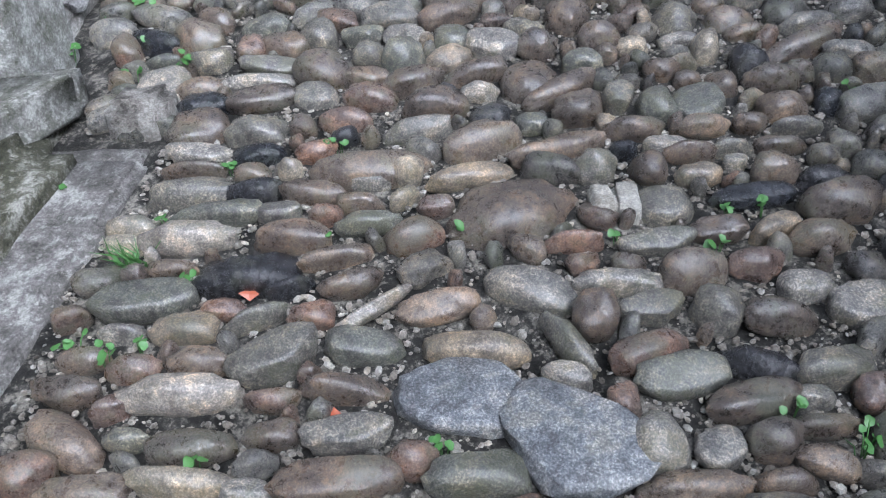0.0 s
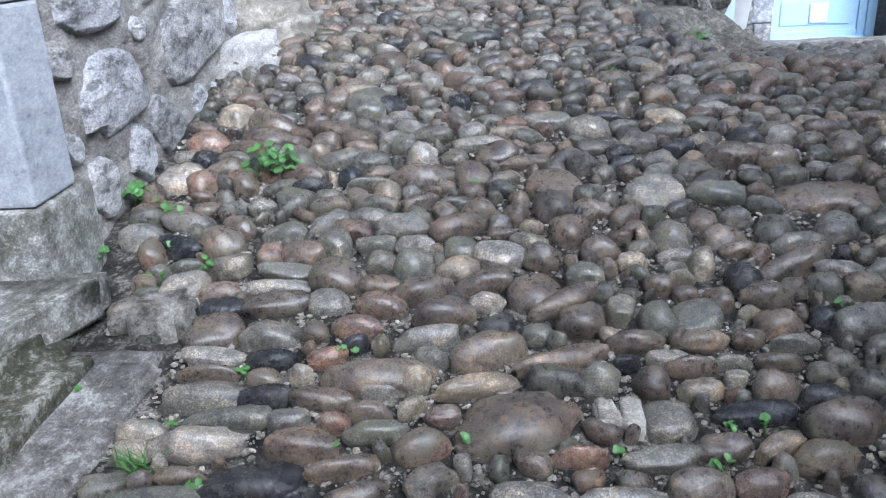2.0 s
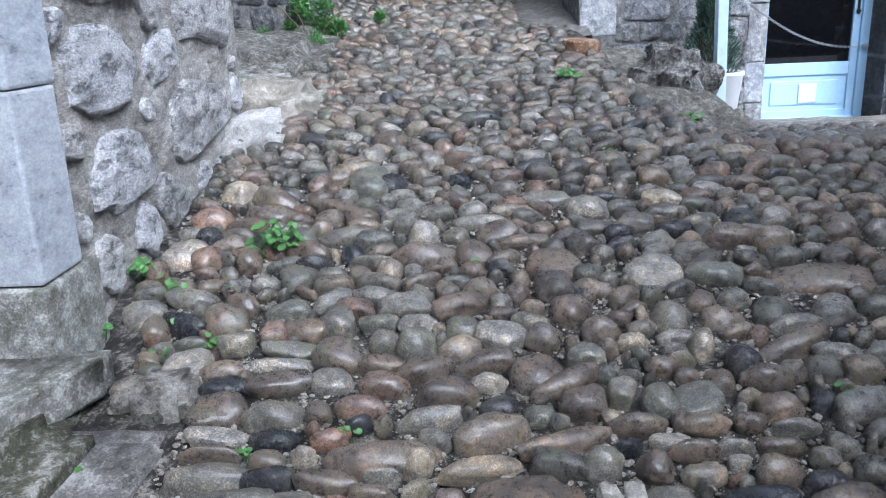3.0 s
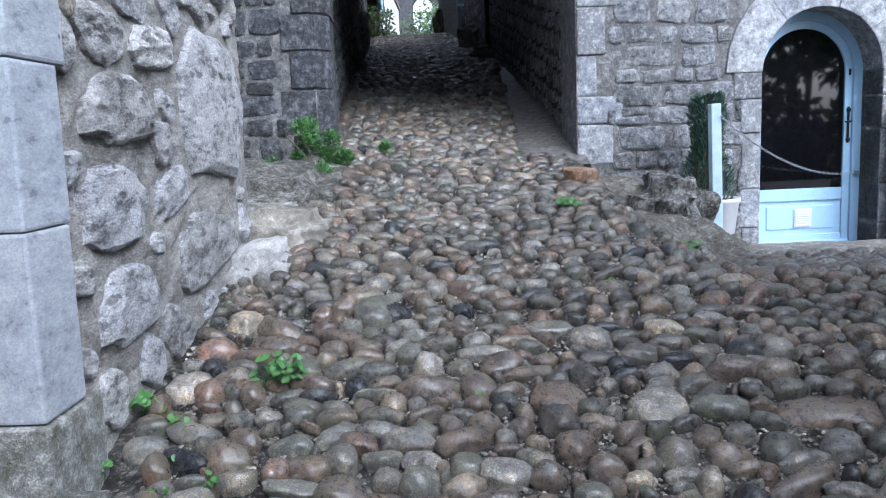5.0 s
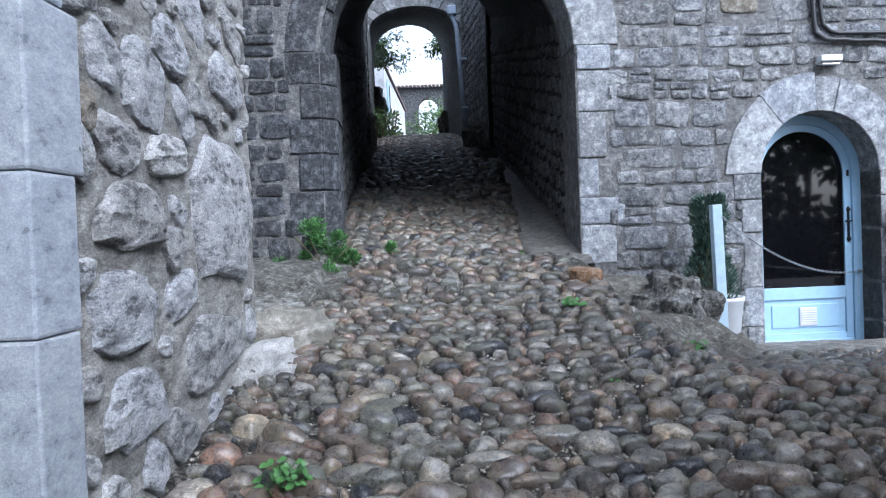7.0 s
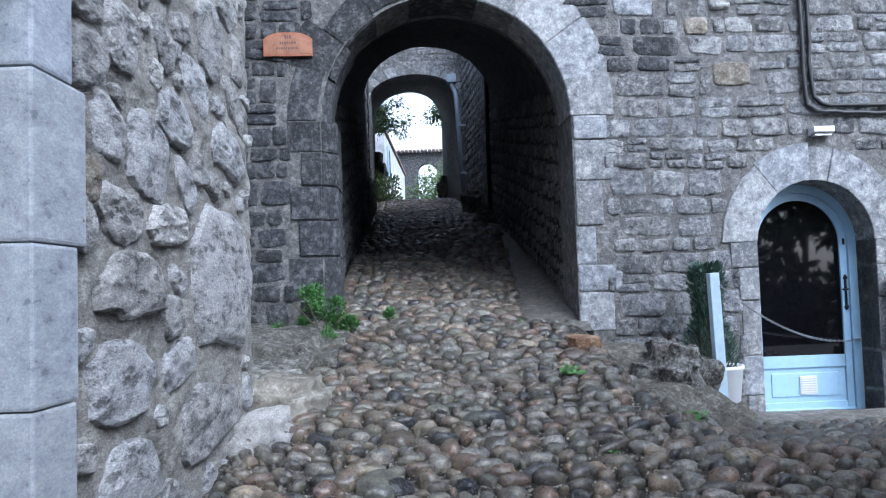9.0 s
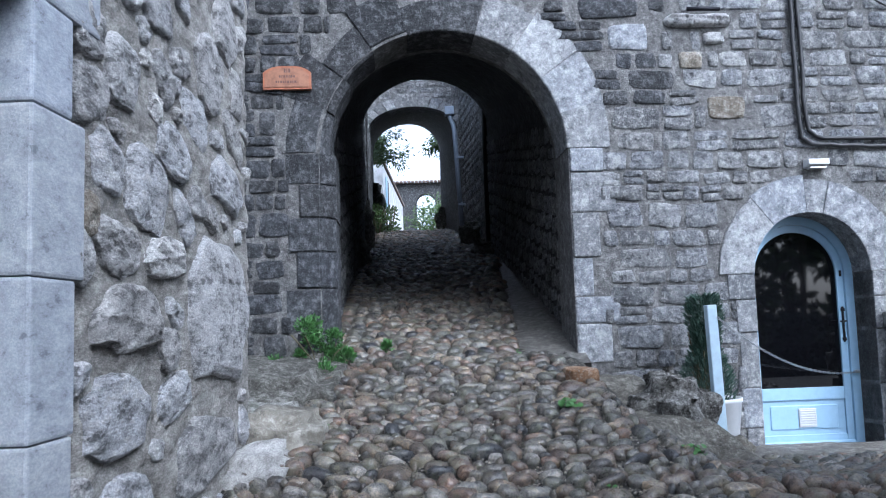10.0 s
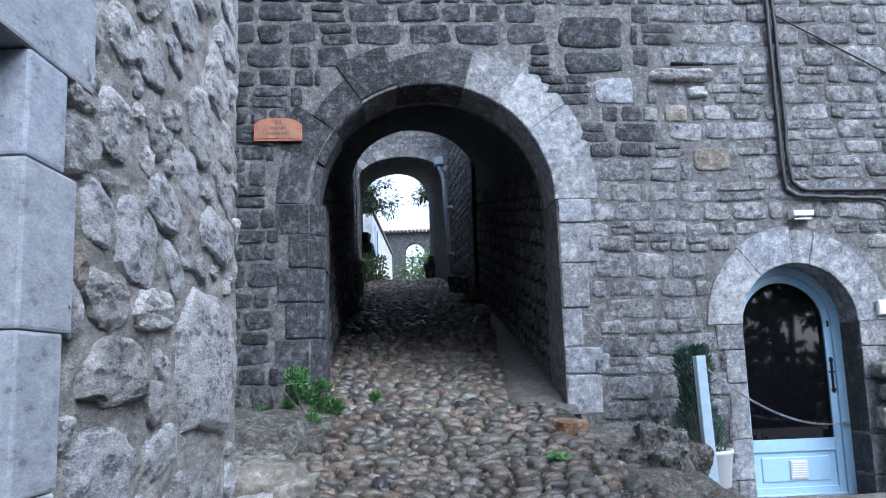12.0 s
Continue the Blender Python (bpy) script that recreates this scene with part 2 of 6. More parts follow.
M_GUARD = rock_mat("smooth_buff_stone", (0.13, 0.12, 0.1), (0.2, 0.186, 0.158), (0.27, 0.255, 0.222), rough=0.6, relief=0.45, lich=0.2)
M_MUD = rock_mat("trodden_mud", (0.075, 0.066, 0.055), (0.145, 0.13, 0.11), (0.24, 0.22, 0.19), lich=0.2, relief=0.8, rough=0.55)
M_EARTH = rock_mat("trodden_brown_earth", (0.05, 0.046, 0.037), (0.1, 0.092, 0.076), (0.165, 0.153, 0.128), lich=0.15, relief=0.7, stain=0.4)
M_BOULDER = rock_mat("dark_conglomerate", (0.07, 0.066, 0.055), (0.13, 0.125, 0.108), (0.22, 0.21, 0.19), lich=0.3, relief=1.4)
M_BLUE = plain_mat("pale_blue_paint", (0.33, 0.5, 0.66), 0.4, grime=0.06)
M_WHITE = plain_mat("white_plastic", (0.6, 0.61, 0.62), 0.4, grime=0.05)
M_CABLE = plain_mat("black_cable", (0.018, 0.018, 0.02), 0.5)
M_IRON = plain_mat("black_iron", (0.02, 0.02, 0.025), 0.4, 0.7)
M_STEEL = plain_mat("galvanised_steel", (0.55, 0.56, 0.58), 0.35, 1.0)
M_PIPE = plain_mat("grey_blue_zinc", (0.36, 0.42, 0.52), 0.45, 0.3)
M_TERRACOTTA = plain_mat("orange_terracotta", (0.36, 0.13, 0.065), 0.5, grime=0.25)
M_LETTER = plain_mat("dark_brown_enamel", (0.13, 0.06, 0.045), 0.5)
# Near-black colour stands for interiors that get no light.
M_DARK = plain_mat("unlit_interior_black", (0.02, 0.02, 0.022), 0.9)
M_PLASTER = plain_mat("pale_plaster", (0.62, 0.63, 0.66), 0.9, grime=0.3, scale=3)
M_TILE = plain_mat("roof_tile", (0.2, 0.145, 0.12), 0.8, grime=0.4, scale=6)
M_BLUEDARK = plain_mat("dark_blue_paint", (0.03, 0.05, 0.2), 0.4)
M_LEAF = leaf_mat("weed_leaf", (0.03, 0.09, 0.02), (0.075, 0.19, 0.045))
M_SHRUB = leaf_mat("conifer_leaf", (0.027, 0.065, 0.05), (0.068, 0.12, 0.085))
M_POSTBLUE = plain_mat("faded_blue_paint", (0.47, 0.6, 0.69), 0.5, grime=0.12)
M_TREE = leaf_mat("tree_leaf", (0.04, 0.08, 0.025), (0.1, 0.16, 0.05))
M_STEM = plain_mat("plant_stem", (0.1, 0.09, 0.05), 0.7)
M_FLOWER = leaf_mat("red_leaf", (0.22, 0.03, 0.02), (0.32, 0.1, 0.04))
M_GLASS, _nt, _p = node_mat("window_glass")
_p.inputs["Base Color"].default_value = (0.003, 0.003, 0.004, 1)
_p.inputs["Roughness"].default_value = 0.03
_p.inputs["Specular IOR Level"].default_value = 0.5


# ---- building helpers ----
def mesh_from(name, verts, faces, material, smooth=False):
    me = bpy.data.meshes.new(name)
    me.from_pydata([tuple(v) for v in verts], [], faces)
    me.validate()
    me.materials.append(material)
    if smooth:
        me.polygons.foreach_set("use_smooth", [True] * len(me.polygons))
    me.update()
    return me


def thing(name, label, category, at=None, kind="", group=""):
    ob = new(name)
    if at is not None:
        ob.matrix_world = at
    return tagged(ob, label, category, group, kind)


def hang(ob, parent):
    ob.parent = parent
    return ob


def part(name, bm, material, parent, label="", smooth=False):
    me = bpy.data.meshes.new(name)
    bmesh.ops.recalc_face_normals(bm, faces=bm.faces)
    bm.to_mesh(me)
    bm.free()
    me.materials.append(material)
    if smooth:
        me.polygons.foreach_set("use_smooth", [True] * len(me.polygons))
    ob = hang(new(name, me), parent) if parent is not None else new(name, me)
    return tagged(ob, label)


def box_bm(x0, x1, y0, y1, z0, z1, bevel=0.0, bm=None, segments=2):
    own = bm is None
    bm = bm or bmesh.new()
    made = bmesh.ops.create_cube(bm, size=1.0)["verts"]
    for v in made:
        v.co = Vector((x0 + (v.co.x + 0.5) * (x1 - x0), y0 + (v.co.y + 0.5) * (y1 - y0), z0 + (v.co.z + 0.5) * (z1 - z0)))
    if bevel:
        edges = list({e for v in made for e in v.link_edges})
        bmesh.ops.bevel(bm, geom=edges, offset=bevel, segments=segments, affect="EDGES", profile=0.6)
    return bm


def tube(points, radius, sides=8, name="cable"):
    """A round bar along a line of points, as mesh data."""
    verts, faces = [], []
    pts = [Vector(q) for q in points]
    for i, q in enumerate(pts):
        d = (pts[min(i + 1, len(pts) - 1)] - pts[max(i - 1, 0)]).normalized()
        a = d.orthogonal().normalized() if abs(d.z) > 0.9 else d.cross(Vector((0, 0, 1))).normalized()
        b = d.cross(a)
        for s in range(sides):
            w = 2 * math.pi * s / sides
            verts.append(q + (a * math.cos(w) + b * math.sin(w)) * radius)
        if i:
            for s in range(sides):
                o, t = (i - 1) * sides, (s + 1) % sides
                faces.append((o + s, o + t, o + sides + t, o + sides + s))
    faces.append(tuple(range(sides))[::-1])
    faces.append(tuple(range(len(verts) - sides, len(verts))))
    return verts, faces


def smooth01(t):
    t = min(max(t, 0.0), 1.0)
    return t * t * (3 - 2 * t)


# ---- the ground: a lane that climbs to the archway, and a flat spot before the blue door ----
def lane_z(y):
    return 0.06 + 0.2 * (y if y < 20 else 20 + 1.6 * (1 - math.exp(-(y - 20) / 1.6)))


def ground_z(x, y):
    main = lane_z(y)
    low = main if y < 3.9 else min(main, 0.84 + 0.03 * (1 - smooth01((y - 3.9) / 1.2)) - 0.085 * (y - 4.5))
    if y > 7.25 and x < 1.9:
        return main
    return main + smooth01((x - 0.95) / 0.85) * (low - main) if y < 12 else main


# the archway's wall: u along it, depth into it, z up
WALL = pose(0, 7.12, 0, 0, 0, 4.6)
ARCH_U, ARCH_Z, ARCH_R = -0.09, 3.37, 1.135
DOOR_U, DOOR_Z, DOOR_R = 3.28, 2.165, 0.56


def arch_wall(name, material, span, top, low, depth, openings, label, category="wall", squash=1.0):
    """A wall of some thickness in its own u, depth, z with round-headed openings that go right through. openings: (u, springing, radius, foot)."""
    us = {span[0], span[1]}
    for u, z, r, foot in openings:
        us |= {u - r * math.cos(math.pi * k / 24) for k in range(25)}
    us = sorted(us)
    verts, faces = [], []

    def quad(a, b, c, d):
        n = len(verts)
        verts.extend((a, b, c, d))
        faces.append((n, n + 1, n + 2, n + 3))

    def floor_at(u, mid):
        for c, z, r, foot in openings:
            if abs(mid - c) < r:
                return z + squash * math.sqrt(max(r * r - (u - c) ** 2, 0.0))
        return low

    for a, b in zip(us, us[1:]):
        if b - a < 1e-6:
            continue
        m = (a + b) / 2
        za, zb = floor_at(a, m), floor_at(b, m)
        n = max(1, int((b - a) / 0.6)) if za == low else 1
        for y in (0.0, depth):
            quad((a, y, za), (b, y, zb), (b, y, top), (a, y, top))
        quad((a, 0, top), (b, 0, top), (b, depth, top), (a, depth, top))
        if za > low or zb > low:
            quad((a, 0, za), (b, 0, zb), (b, depth, zb), (a, depth, za))
    for u, z, r, foot in openings:
        for s in (-r, r):
            quad((u + s, 0, low), (u + s, depth, low), (u + s, depth, z), (u + s, 0, z))
    for u in span:
        quad((u, 0, low), (u, depth, low), (u, depth, top), (u, 0, top))
    me = mesh_from(name, verts, faces, material)
    return tagged(new(name, me), label, category, "", "structure")


# ---- ground ----
def steps(*runs):
    out = []
    for a, b, d in runs:
        n = max(1, round((b - a) / d))
        out += [a + (b - a) * i / n for i in range(n)]
    return out + [runs[-1][1]]


def build_ground():
    xs = steps((-90, -6, 14), (-6, -2, 0.5), (-2, 3.2, 0.06), (3.2, 6, 0.3), (6, 90, 14))
    ys = steps((-90, -6, 14), (-6, 0.6, 0.6), (0.6, 8, 0.06), (8, 24, 0.3), (24, 40, 2), (40, 90, 10))
    verts = []
    for y in ys:
        for x in xs:
            rough = 0.016 * noise.noise((x * 5, y * 5, 0)) + 0.012 * noise.noise((x * 17, y * 17, 3))
            verts.append((x, y, ground_z(x, y) - 0.006 + rough * (1 if -3 < x < 5 and 0 < y < 24 else 0)))
    n = len(xs)
    faces = [(j * n + i, j * n + i + 1, (j + 1) * n + i + 1, (j + 1) * n + i) for j in range(len(ys) - 1) for i in range(n - 1)]
    ob = new("ground", mesh_from("ground", verts, faces, M_MORTAR, True))
    return tagged(ob, "muddy gritty ground between wet river cobbles", "ground", "", "structure")


ground = build_ground()

# ---- walls of the lane ----
arch_front = arch_wall("wall_archway", M_WALLJOINT, (-4.2, 6.5), 11.0, -1.0, 0.62,
                       [(ARCH_U, ARCH_Z, ARCH_R, 1.5), (DOOR_U, DOOR_Z, DOOR_R, 0.5)], "grey rubble limestone house wall with a tall round archway")
arch_front.matrix_world = WALL


def lerp(a, b, t):
    return a + (b - a) * t


def vault(name, y0, y1, left, right, spring, rise, climb, material, label, thick=0.45, n=6):
    """A covered passage: side walls and a round vault that climbs with the lane. left, right: x at y0 and y1."""
    prof, verts, faces = 16, [], []
    for shell in (0.0, thick):
        for k in range(n + 1):
            t = k / n
            y, xl, xr = lerp(y0, y1, t), lerp(left[0], left[1], t) - shell, lerp(right[0], right[1], t) + shell
            zs, c, r = spring + climb * (y - y0), (xl + xr) / 2, (xr - xl) / 2
            ring = [(xl, y, lane_z(y) - 0.4)] + [(c - r * math.cos(math.pi * i / prof), y, zs + (rise + shell) * math.sin(math.pi * i / prof)) for i in range(prof + 1)] + [(xr, y, lane_z(y) - 0.4)]
            verts += [(vx + 0.03 * noise.noise((vx * 2, vy * 2, vz * 2)), vy, vz + 0.03 * noise.noise((vx * 2, vz * 2, vy))) if shell == 0 else (vx, vy, vz) for vx, vy, vz in ring]
    m = prof + 3
    for s in range(2):
        for k in range(n):
            for i in range(m - 1):
                o = (s * (n + 1) + k) * m + i
                faces.append((o, o + 1, o + m + 1, o + m))
    for k in (0, n):
        for i in range(m - 1):
            a, b = k * m + i, (n + 1 + k) * m + i
            faces.append((a, a + 1, b + 1, b))
    return tagged(new(name, mesh_from(name, verts, faces, material)), label, "passage", "", "structure")


def slab_wall(name, corners, z0, z1, thick, material, label):
    """A straight wall between two places on the plan; its face is the line, its thickness goes to the left of the way."""
    a, b = Vector(corners[0]), Vector(corners[1])
    d = (b - a)
    length = d.length
    bm = box_bm(0, length, 0, thick, z0, z1)
    me = bpy.data.meshes.new(name)
    bm.to_mesh(me)
    bm.free()
    me.materials.append(material)
    ob = new(name, me)
    ob.matrix_world = pose(a.x, a.y, 0, 0, 0, math.degrees(math.atan2(d.y, d.x)))
    return tagged(ob, label, "wall", "", "structure")


LANE_L = lambda y: lerp(-1.24, -2.05, (y - 7.3) / 11.7)
LANE_R = lambda y: lerp(1.1, 0.66, (y - 7.3) / 8.5) if y < 15.8 else lerp(0.66, 0.16, (y - 15.8) / 3.2)
# The passage's gloom is partly put into this vault's stone colour.
tunnel = vault("passage_lower", 7.6, 15.6, (LANE_L(7.6), LANE_L(15.6)), (LANE_R(7.6), LANE_R(15.6)), 3.52, 1.05, 0.262, M_DARKSTONE, "rubble vault over the climbing lane, stone colour darkened for its shade")
tunnel_2 = vault("passage_upper", 19.3, 24.2, (-2.13, -2.45), (0.13, -0.42), 6.3, 0.85, 0.16, M_WALLJOINT, "dark second vault further up the lane")
wall_mid_l = slab_wall("wall_lane_left", ((LANE_L(15.55), 15.55), (-2.05, 19.1)), 2, 6.8, 0.5, M_WALLJOINT, "shaded rubble wall beside the upper lane")
wall_mid_r = slab_wall("wall_lane_right", ((0.16, 19.1), (0.66, 15.55)), 2, 7.7, 0.5, M_WALLJOINT, "rubble house wall beside the upper lane")
arch_two = arch_wall("wall_upper_arch", M_WALLJOINT, (-4, 4), 7.7, 2.0, 0.5, [(-0.96, 6.52, 1.07, 3.8)], "rubble wall with a second low arch over the lane", squash=0.5)
arch_two.matrix_world = pose(0, 19.0, 0)


def uneven_wall(name, length, z0, z1, thick, material, label, at, step=0.035):
    """A rubble wall whose mortar face bulges and dips."""
    nu, nz = int(length / step), int((z1 - z0) / step)
    verts, faces = [], []
    for j in range(nz + 1):
        for i in range(nu + 1):
            u, z = length * i / nu, lerp(z0, z1, j / nz)
            edge = min(u, length - u) / 0.05
            d = 0.022 * noise.noise((u * 3.5, z * 3.5, 2)) + 0.016 * noise.noise((u * 9, z * 9, 4)) + 0.009 * noise.noise((u * 22, z * 22, 6))
            verts.append((u + (0.02 * noise.noise((z * 4, 0, 0)) if i == nu else 0), d + (0.03 * (1 - edge) ** 2 if edge < 1 else 0), z))
    n = nu + 1
    faces += [(j * n + i, j * n + i + 1, (j + 1) * n + i + 1, (j + 1) * n + i) for j in range(nz) for i in range(nu)]
    k = len(verts)
    verts += [(0, thick, z0), (length, thick, z0), (length, thick, z1), (0, thick, z1)]
    faces += [(k, k + 3, k + 2, k + 1), tuple(j * n for j in range(nz, -1, -1)) + (k, k + 3), tuple(j * n + nu for j in range(nz + 1)) + (k + 2, k + 1)]
    faces += [tuple(nz * n + i for i in range(nu + 1)) + (k + 2, k + 3)]
    ob = new(name, mesh_from(name, verts, faces, material))
    ob.matrix_world = at
    return tagged(ob, label, "wall", "", "structure")


def left_wall():
    # The height above the visible part is added to shade the archway wall.
    a = uneven_wall("wall_left", 2.35, 0.2, 11, 0.6, M_RUBBLEJOINT, "rough rubble house wall of pale stones in brown-grey mortar", pose(-1.34, 2.62, 0, 0, 0, 90))
    # Unseen run of the house wall, added to close the place.
    b = slab_wall("wall_left_near", ((-1.34, -7.0), (-1.34, 1.15)), -2, 5, 0.6, M_RUBBLEJOINT, "rough rubble house wall beside the doorway")
    c = slab_wall("wall_left_over_door", ((-1.34, 1.15), (-1.34, 2.62)), 3.22, 8, 0.6, M_RUBBLEJOINT, "rubble wall over the doorway lintel")
    # Added panel; its near-black colour stands for shade inside the doorway.
    d = slab_wall("wall_left_inside", ((-1.8, 1.0), (-1.8, 2.6)), -1, 3.6, 0.1, M_DARK, "near-black panel standing for the unlit depth of the doorway")
    return a


wall_left = left_wall()
# Unseen and built equally tall, for shade on the archway wall.
slab_wall("wall_recess", ((-1.9, 4.9), (-4.2, 4.9)), -1, 11, 0.1, M_WALLJOINT, "unseen plain wall end behind the corner, raised to shade the archway")
# Added behind the viewpoint: gives the door's pane a dark lower reflection.
slab_wall("wall_behind", ((18, -9), (-2.0, -9)), -6, 1.7, 0.3, M_BOULDER, "unseen dark low wall added for the door glass to mirror")
# Also added and unseen; its height cuts low sky light entering the archway.
slab_wall("wall_house_behind", ((12.0, -14), (-4.0, -14)), -6, 12.0, 0.3, M_RUBBLE, "unseen pale house wall added to block low sky light")
# Added out of view to keep sky light off the lane's right side.
slab_wall("wall_right", ((3.4, 4.5), (3.4, -6)), -6, 4.8, 0.3, M_WALLJOINT, "unseen plain wall added to shade the right of the lane")


# ---- pieces of stone ----
def pebble_mesh(name, seed, material, level=2, square=0.75, lumps=0.10, flat=1.0):
    """A water-worn stone, about 1 x 1 x 1, lying along x."""
    bm = bmesh.new()
    bmesh.ops.create_icosphere(bm, subdivisions=level, radius=0.5)
    rnd = random.Random(seed)
    off = Vector((rnd.uniform(-50, 50), rnd.uniform(-50, 50), rnd.uniform(-50, 50)))
    taper, bend = rnd.uniform(-0.25, 0.25), rnd.uniform(-0.12, 0.12)
    for v in bm.verts:
        c = v.co * 2
        q = Vector([math.copysign(abs(k) ** square, k) for k in c]) * 0.5
        q *= 1 + lumps * 2.2 * noise.noise(c * 0.8 + off) + lumps * noise.noise(c * 2.1 + off) + (lumps * 0.55 * noise.noise(c * 4.7 + off) if level > 2 else 0)
        q.y *= 1 + taper * q.x * 1.6
        q.y += bend * (0.25 - q.x * q.x)
        if flat < 1.0 and q.z > 0.5 * flat - 0.1:
            q.z = 0.5 * flat - 0.1 + (q.z - 0.5 * flat + 0.1) * 0.25
        v.co = q
    me = bpy.data.meshes.new(name)
    bm.to_mesh(me)
    bm.free()
    me.materials.append(material)
    me.polygons.foreach_set("use_smooth", [True] * len(me.polygons))
    return me


class Plot:
    """A sheet of small cells that remembers where stones already lie."""

    def __init__(self, x0, x1, y0, y1, cell):
        self.x0, self.y0, self.cell = x0, y0, cell
        self.taken = np.zeros((int((y1 - y0) / cell) + 1, int((x1 - x0) / cell) + 1), bool)

    def spot(self, x, y, a, b, turn):
        """The cells under an oval stone with half sizes a, b."""
        r = max(a, b)
        i0, i1 = int((x - r - self.x0) / self.cell), int((x + r - self.x0) / self.cell) + 2
        j0, j1 = int((y - r - self.y0) / self.cell), int((y + r - self.y0) / self.cell) + 2
        h, w = self.taken.shape
        if i0 < 0 or j0 < 0 or i1 >= w or j1 >= h:
            return None
        gx = (np.arange(i0, i1) + 0.5) * self.cell + self.x0 - x
        gy = (np.arange(j0, j1) + 0.5)[:, None] * self.cell + self.y0 - y
        c, s = math.cos(turn), math.sin(turn)
        inside = (abs((gx * c + gy * s) / a) ** 2.6 + abs((gy * c - gx * s) / b) ** 2.6) < 1
        return (slice(j0, j1), slice(i0, i1)), inside

    def place(self, x, y, a, b, turn, most):
        got = self.spot(x, y, a, b, turn)
        if got is None:
            return False
        where, inside = got
        n = inside.sum()
        if n == 0 or (self.taken[where] & inside).sum() > most * n:
            return False
        self.taken[where] |= inside
        return True


# stones with a face of their own: x, y, length, width, turn
BLACK_STONES = [
    (0.58, 1.24, 0.145, 0.074, -26),
    (-0.43, 1.52, 0.121, 0.038, 23),
    (-0.54, 1.56, 0.222, 0.116, 4),
    (0.70, 1.75, 0.191, 0.066, 0),
    (0.90, 1.79, 0.143, 0.080, 0),
    (-0.57, 1.85, 0.142, 0.072, 4),
    (0.42, 1.95, 0.076, 0.050, 0),
    (-0.58, 2.02, 0.158, 0.074, 5),
    (1.03, 2.13, 0.080, 0.104, 0),
    (-0.79, 2.25, 0.136, 0.083, 6),
    (0.85, 2.31, 0.110, 0.143, 0),
    (-1.04, 2.63, 0.208, 0.090, -36),
    (-0.61, 3.05, 0.136, 0.065, 13),
    (-0.47, 3.11, 0.104, 0.092, 0),
    (0.63, 3.24, 0.107, 0.100, 0),
    (0.86, 3.25, 0.143, 0.091, 0),
    (-1.12, 3.30, 0.122, 0.109, 0),
    (-0.03, 3.83, 0.111, 0.107, 0),
    (-0.36, 3.85, 0.153, 0.181, -13),
]
GREY_STONES = [
    (-0.45, 1.01, 0.107, 0.058, 0),
    (-0.01, 1.02, 0.181, 0.094, 0),
    (0.45, 1.06, 0.086, 0.084, 0),
    (0.34, 1.08, 0.114, 0.124, 0),
    (-0.27, 1.12, 0.174, 0.082, 0),
    (-0.71, 1.13, 0.085, 0.051, 0),
    (0.67, 1.17, 0.090, 0.050, 0),
    (0.73, 1.23, 0.150, 0.090, 0),
    (0.41, 1.23, 0.174, 0.095, 0),
    (0.18, 1.24, 0.111, 0.059, -13),
    (-0.44, 1.31, 0.193, 0.111, 20),
    (0.20, 1.32, 0.157, 0.057, -58),
    (-0.24, 1.34, 0.184, 0.088, 0),
    (-0.80, 1.40, 0.095, 0.035, 0),
    (0.85, 1.40, 0.148, 0.113, 0),
    (0.53, 1.40, 0.117, 0.096, -39),
    (0.39, 1.41, 0.138, 0.076, 6),
    (-0.49, 1.43, 0.132, 0.043, 26),
    (0.75, 1.46, 0.126, 0.080, 0),
    (0.33, 1.49, 0.180, 0.062, -6),
]
GREY_STONES_FURTHER = [
    (-0.78, 1.49, 0.217, 0.105, 6),
    (0.12, 1.49, 0.233, 0.108, -20),
    (0.44, 1.61, 0.175, 0.068, 0),
    (-0.25, 1.72, 0.149, 0.064, 6),
    (0.49, 1.74, 0.148, 0.129, 0),
    (-0.66, 1.78, 0.219, 0.069, 0),
    (-0.50, 1.78, 0.109, 0.057, 0),
    (-0.74, 1.87, 0.257, 0.087, 6),
    (0.70, 1.88, 0.059, 0.048, 0),
    (0.34, 1.88, 0.096, 0.094, 0),
    (-0.26, 1.88, 0.113, 0.035, 0),
    (0.71, 1.94, 0.098, 0.038, 0),
    (0.53, 1.97, 0.107, 0.051, 0),
    (0.90, 2.02, 0.139, 0.041, 0),
    (-0.76, 2.03, 0.167, 0.071, 0),
    (-0.13, 2.09, 0.176, 0.070, 6),
    (0.19, 2.10, 0.104, 0.070, 0),
    (-0.61, 2.14, 0.164, 0.118, 0),
    (0.66, 2.15, 0.137, 0.145, 0),
    (0.55, 2.16, 0.130, 0.144, 0),
]
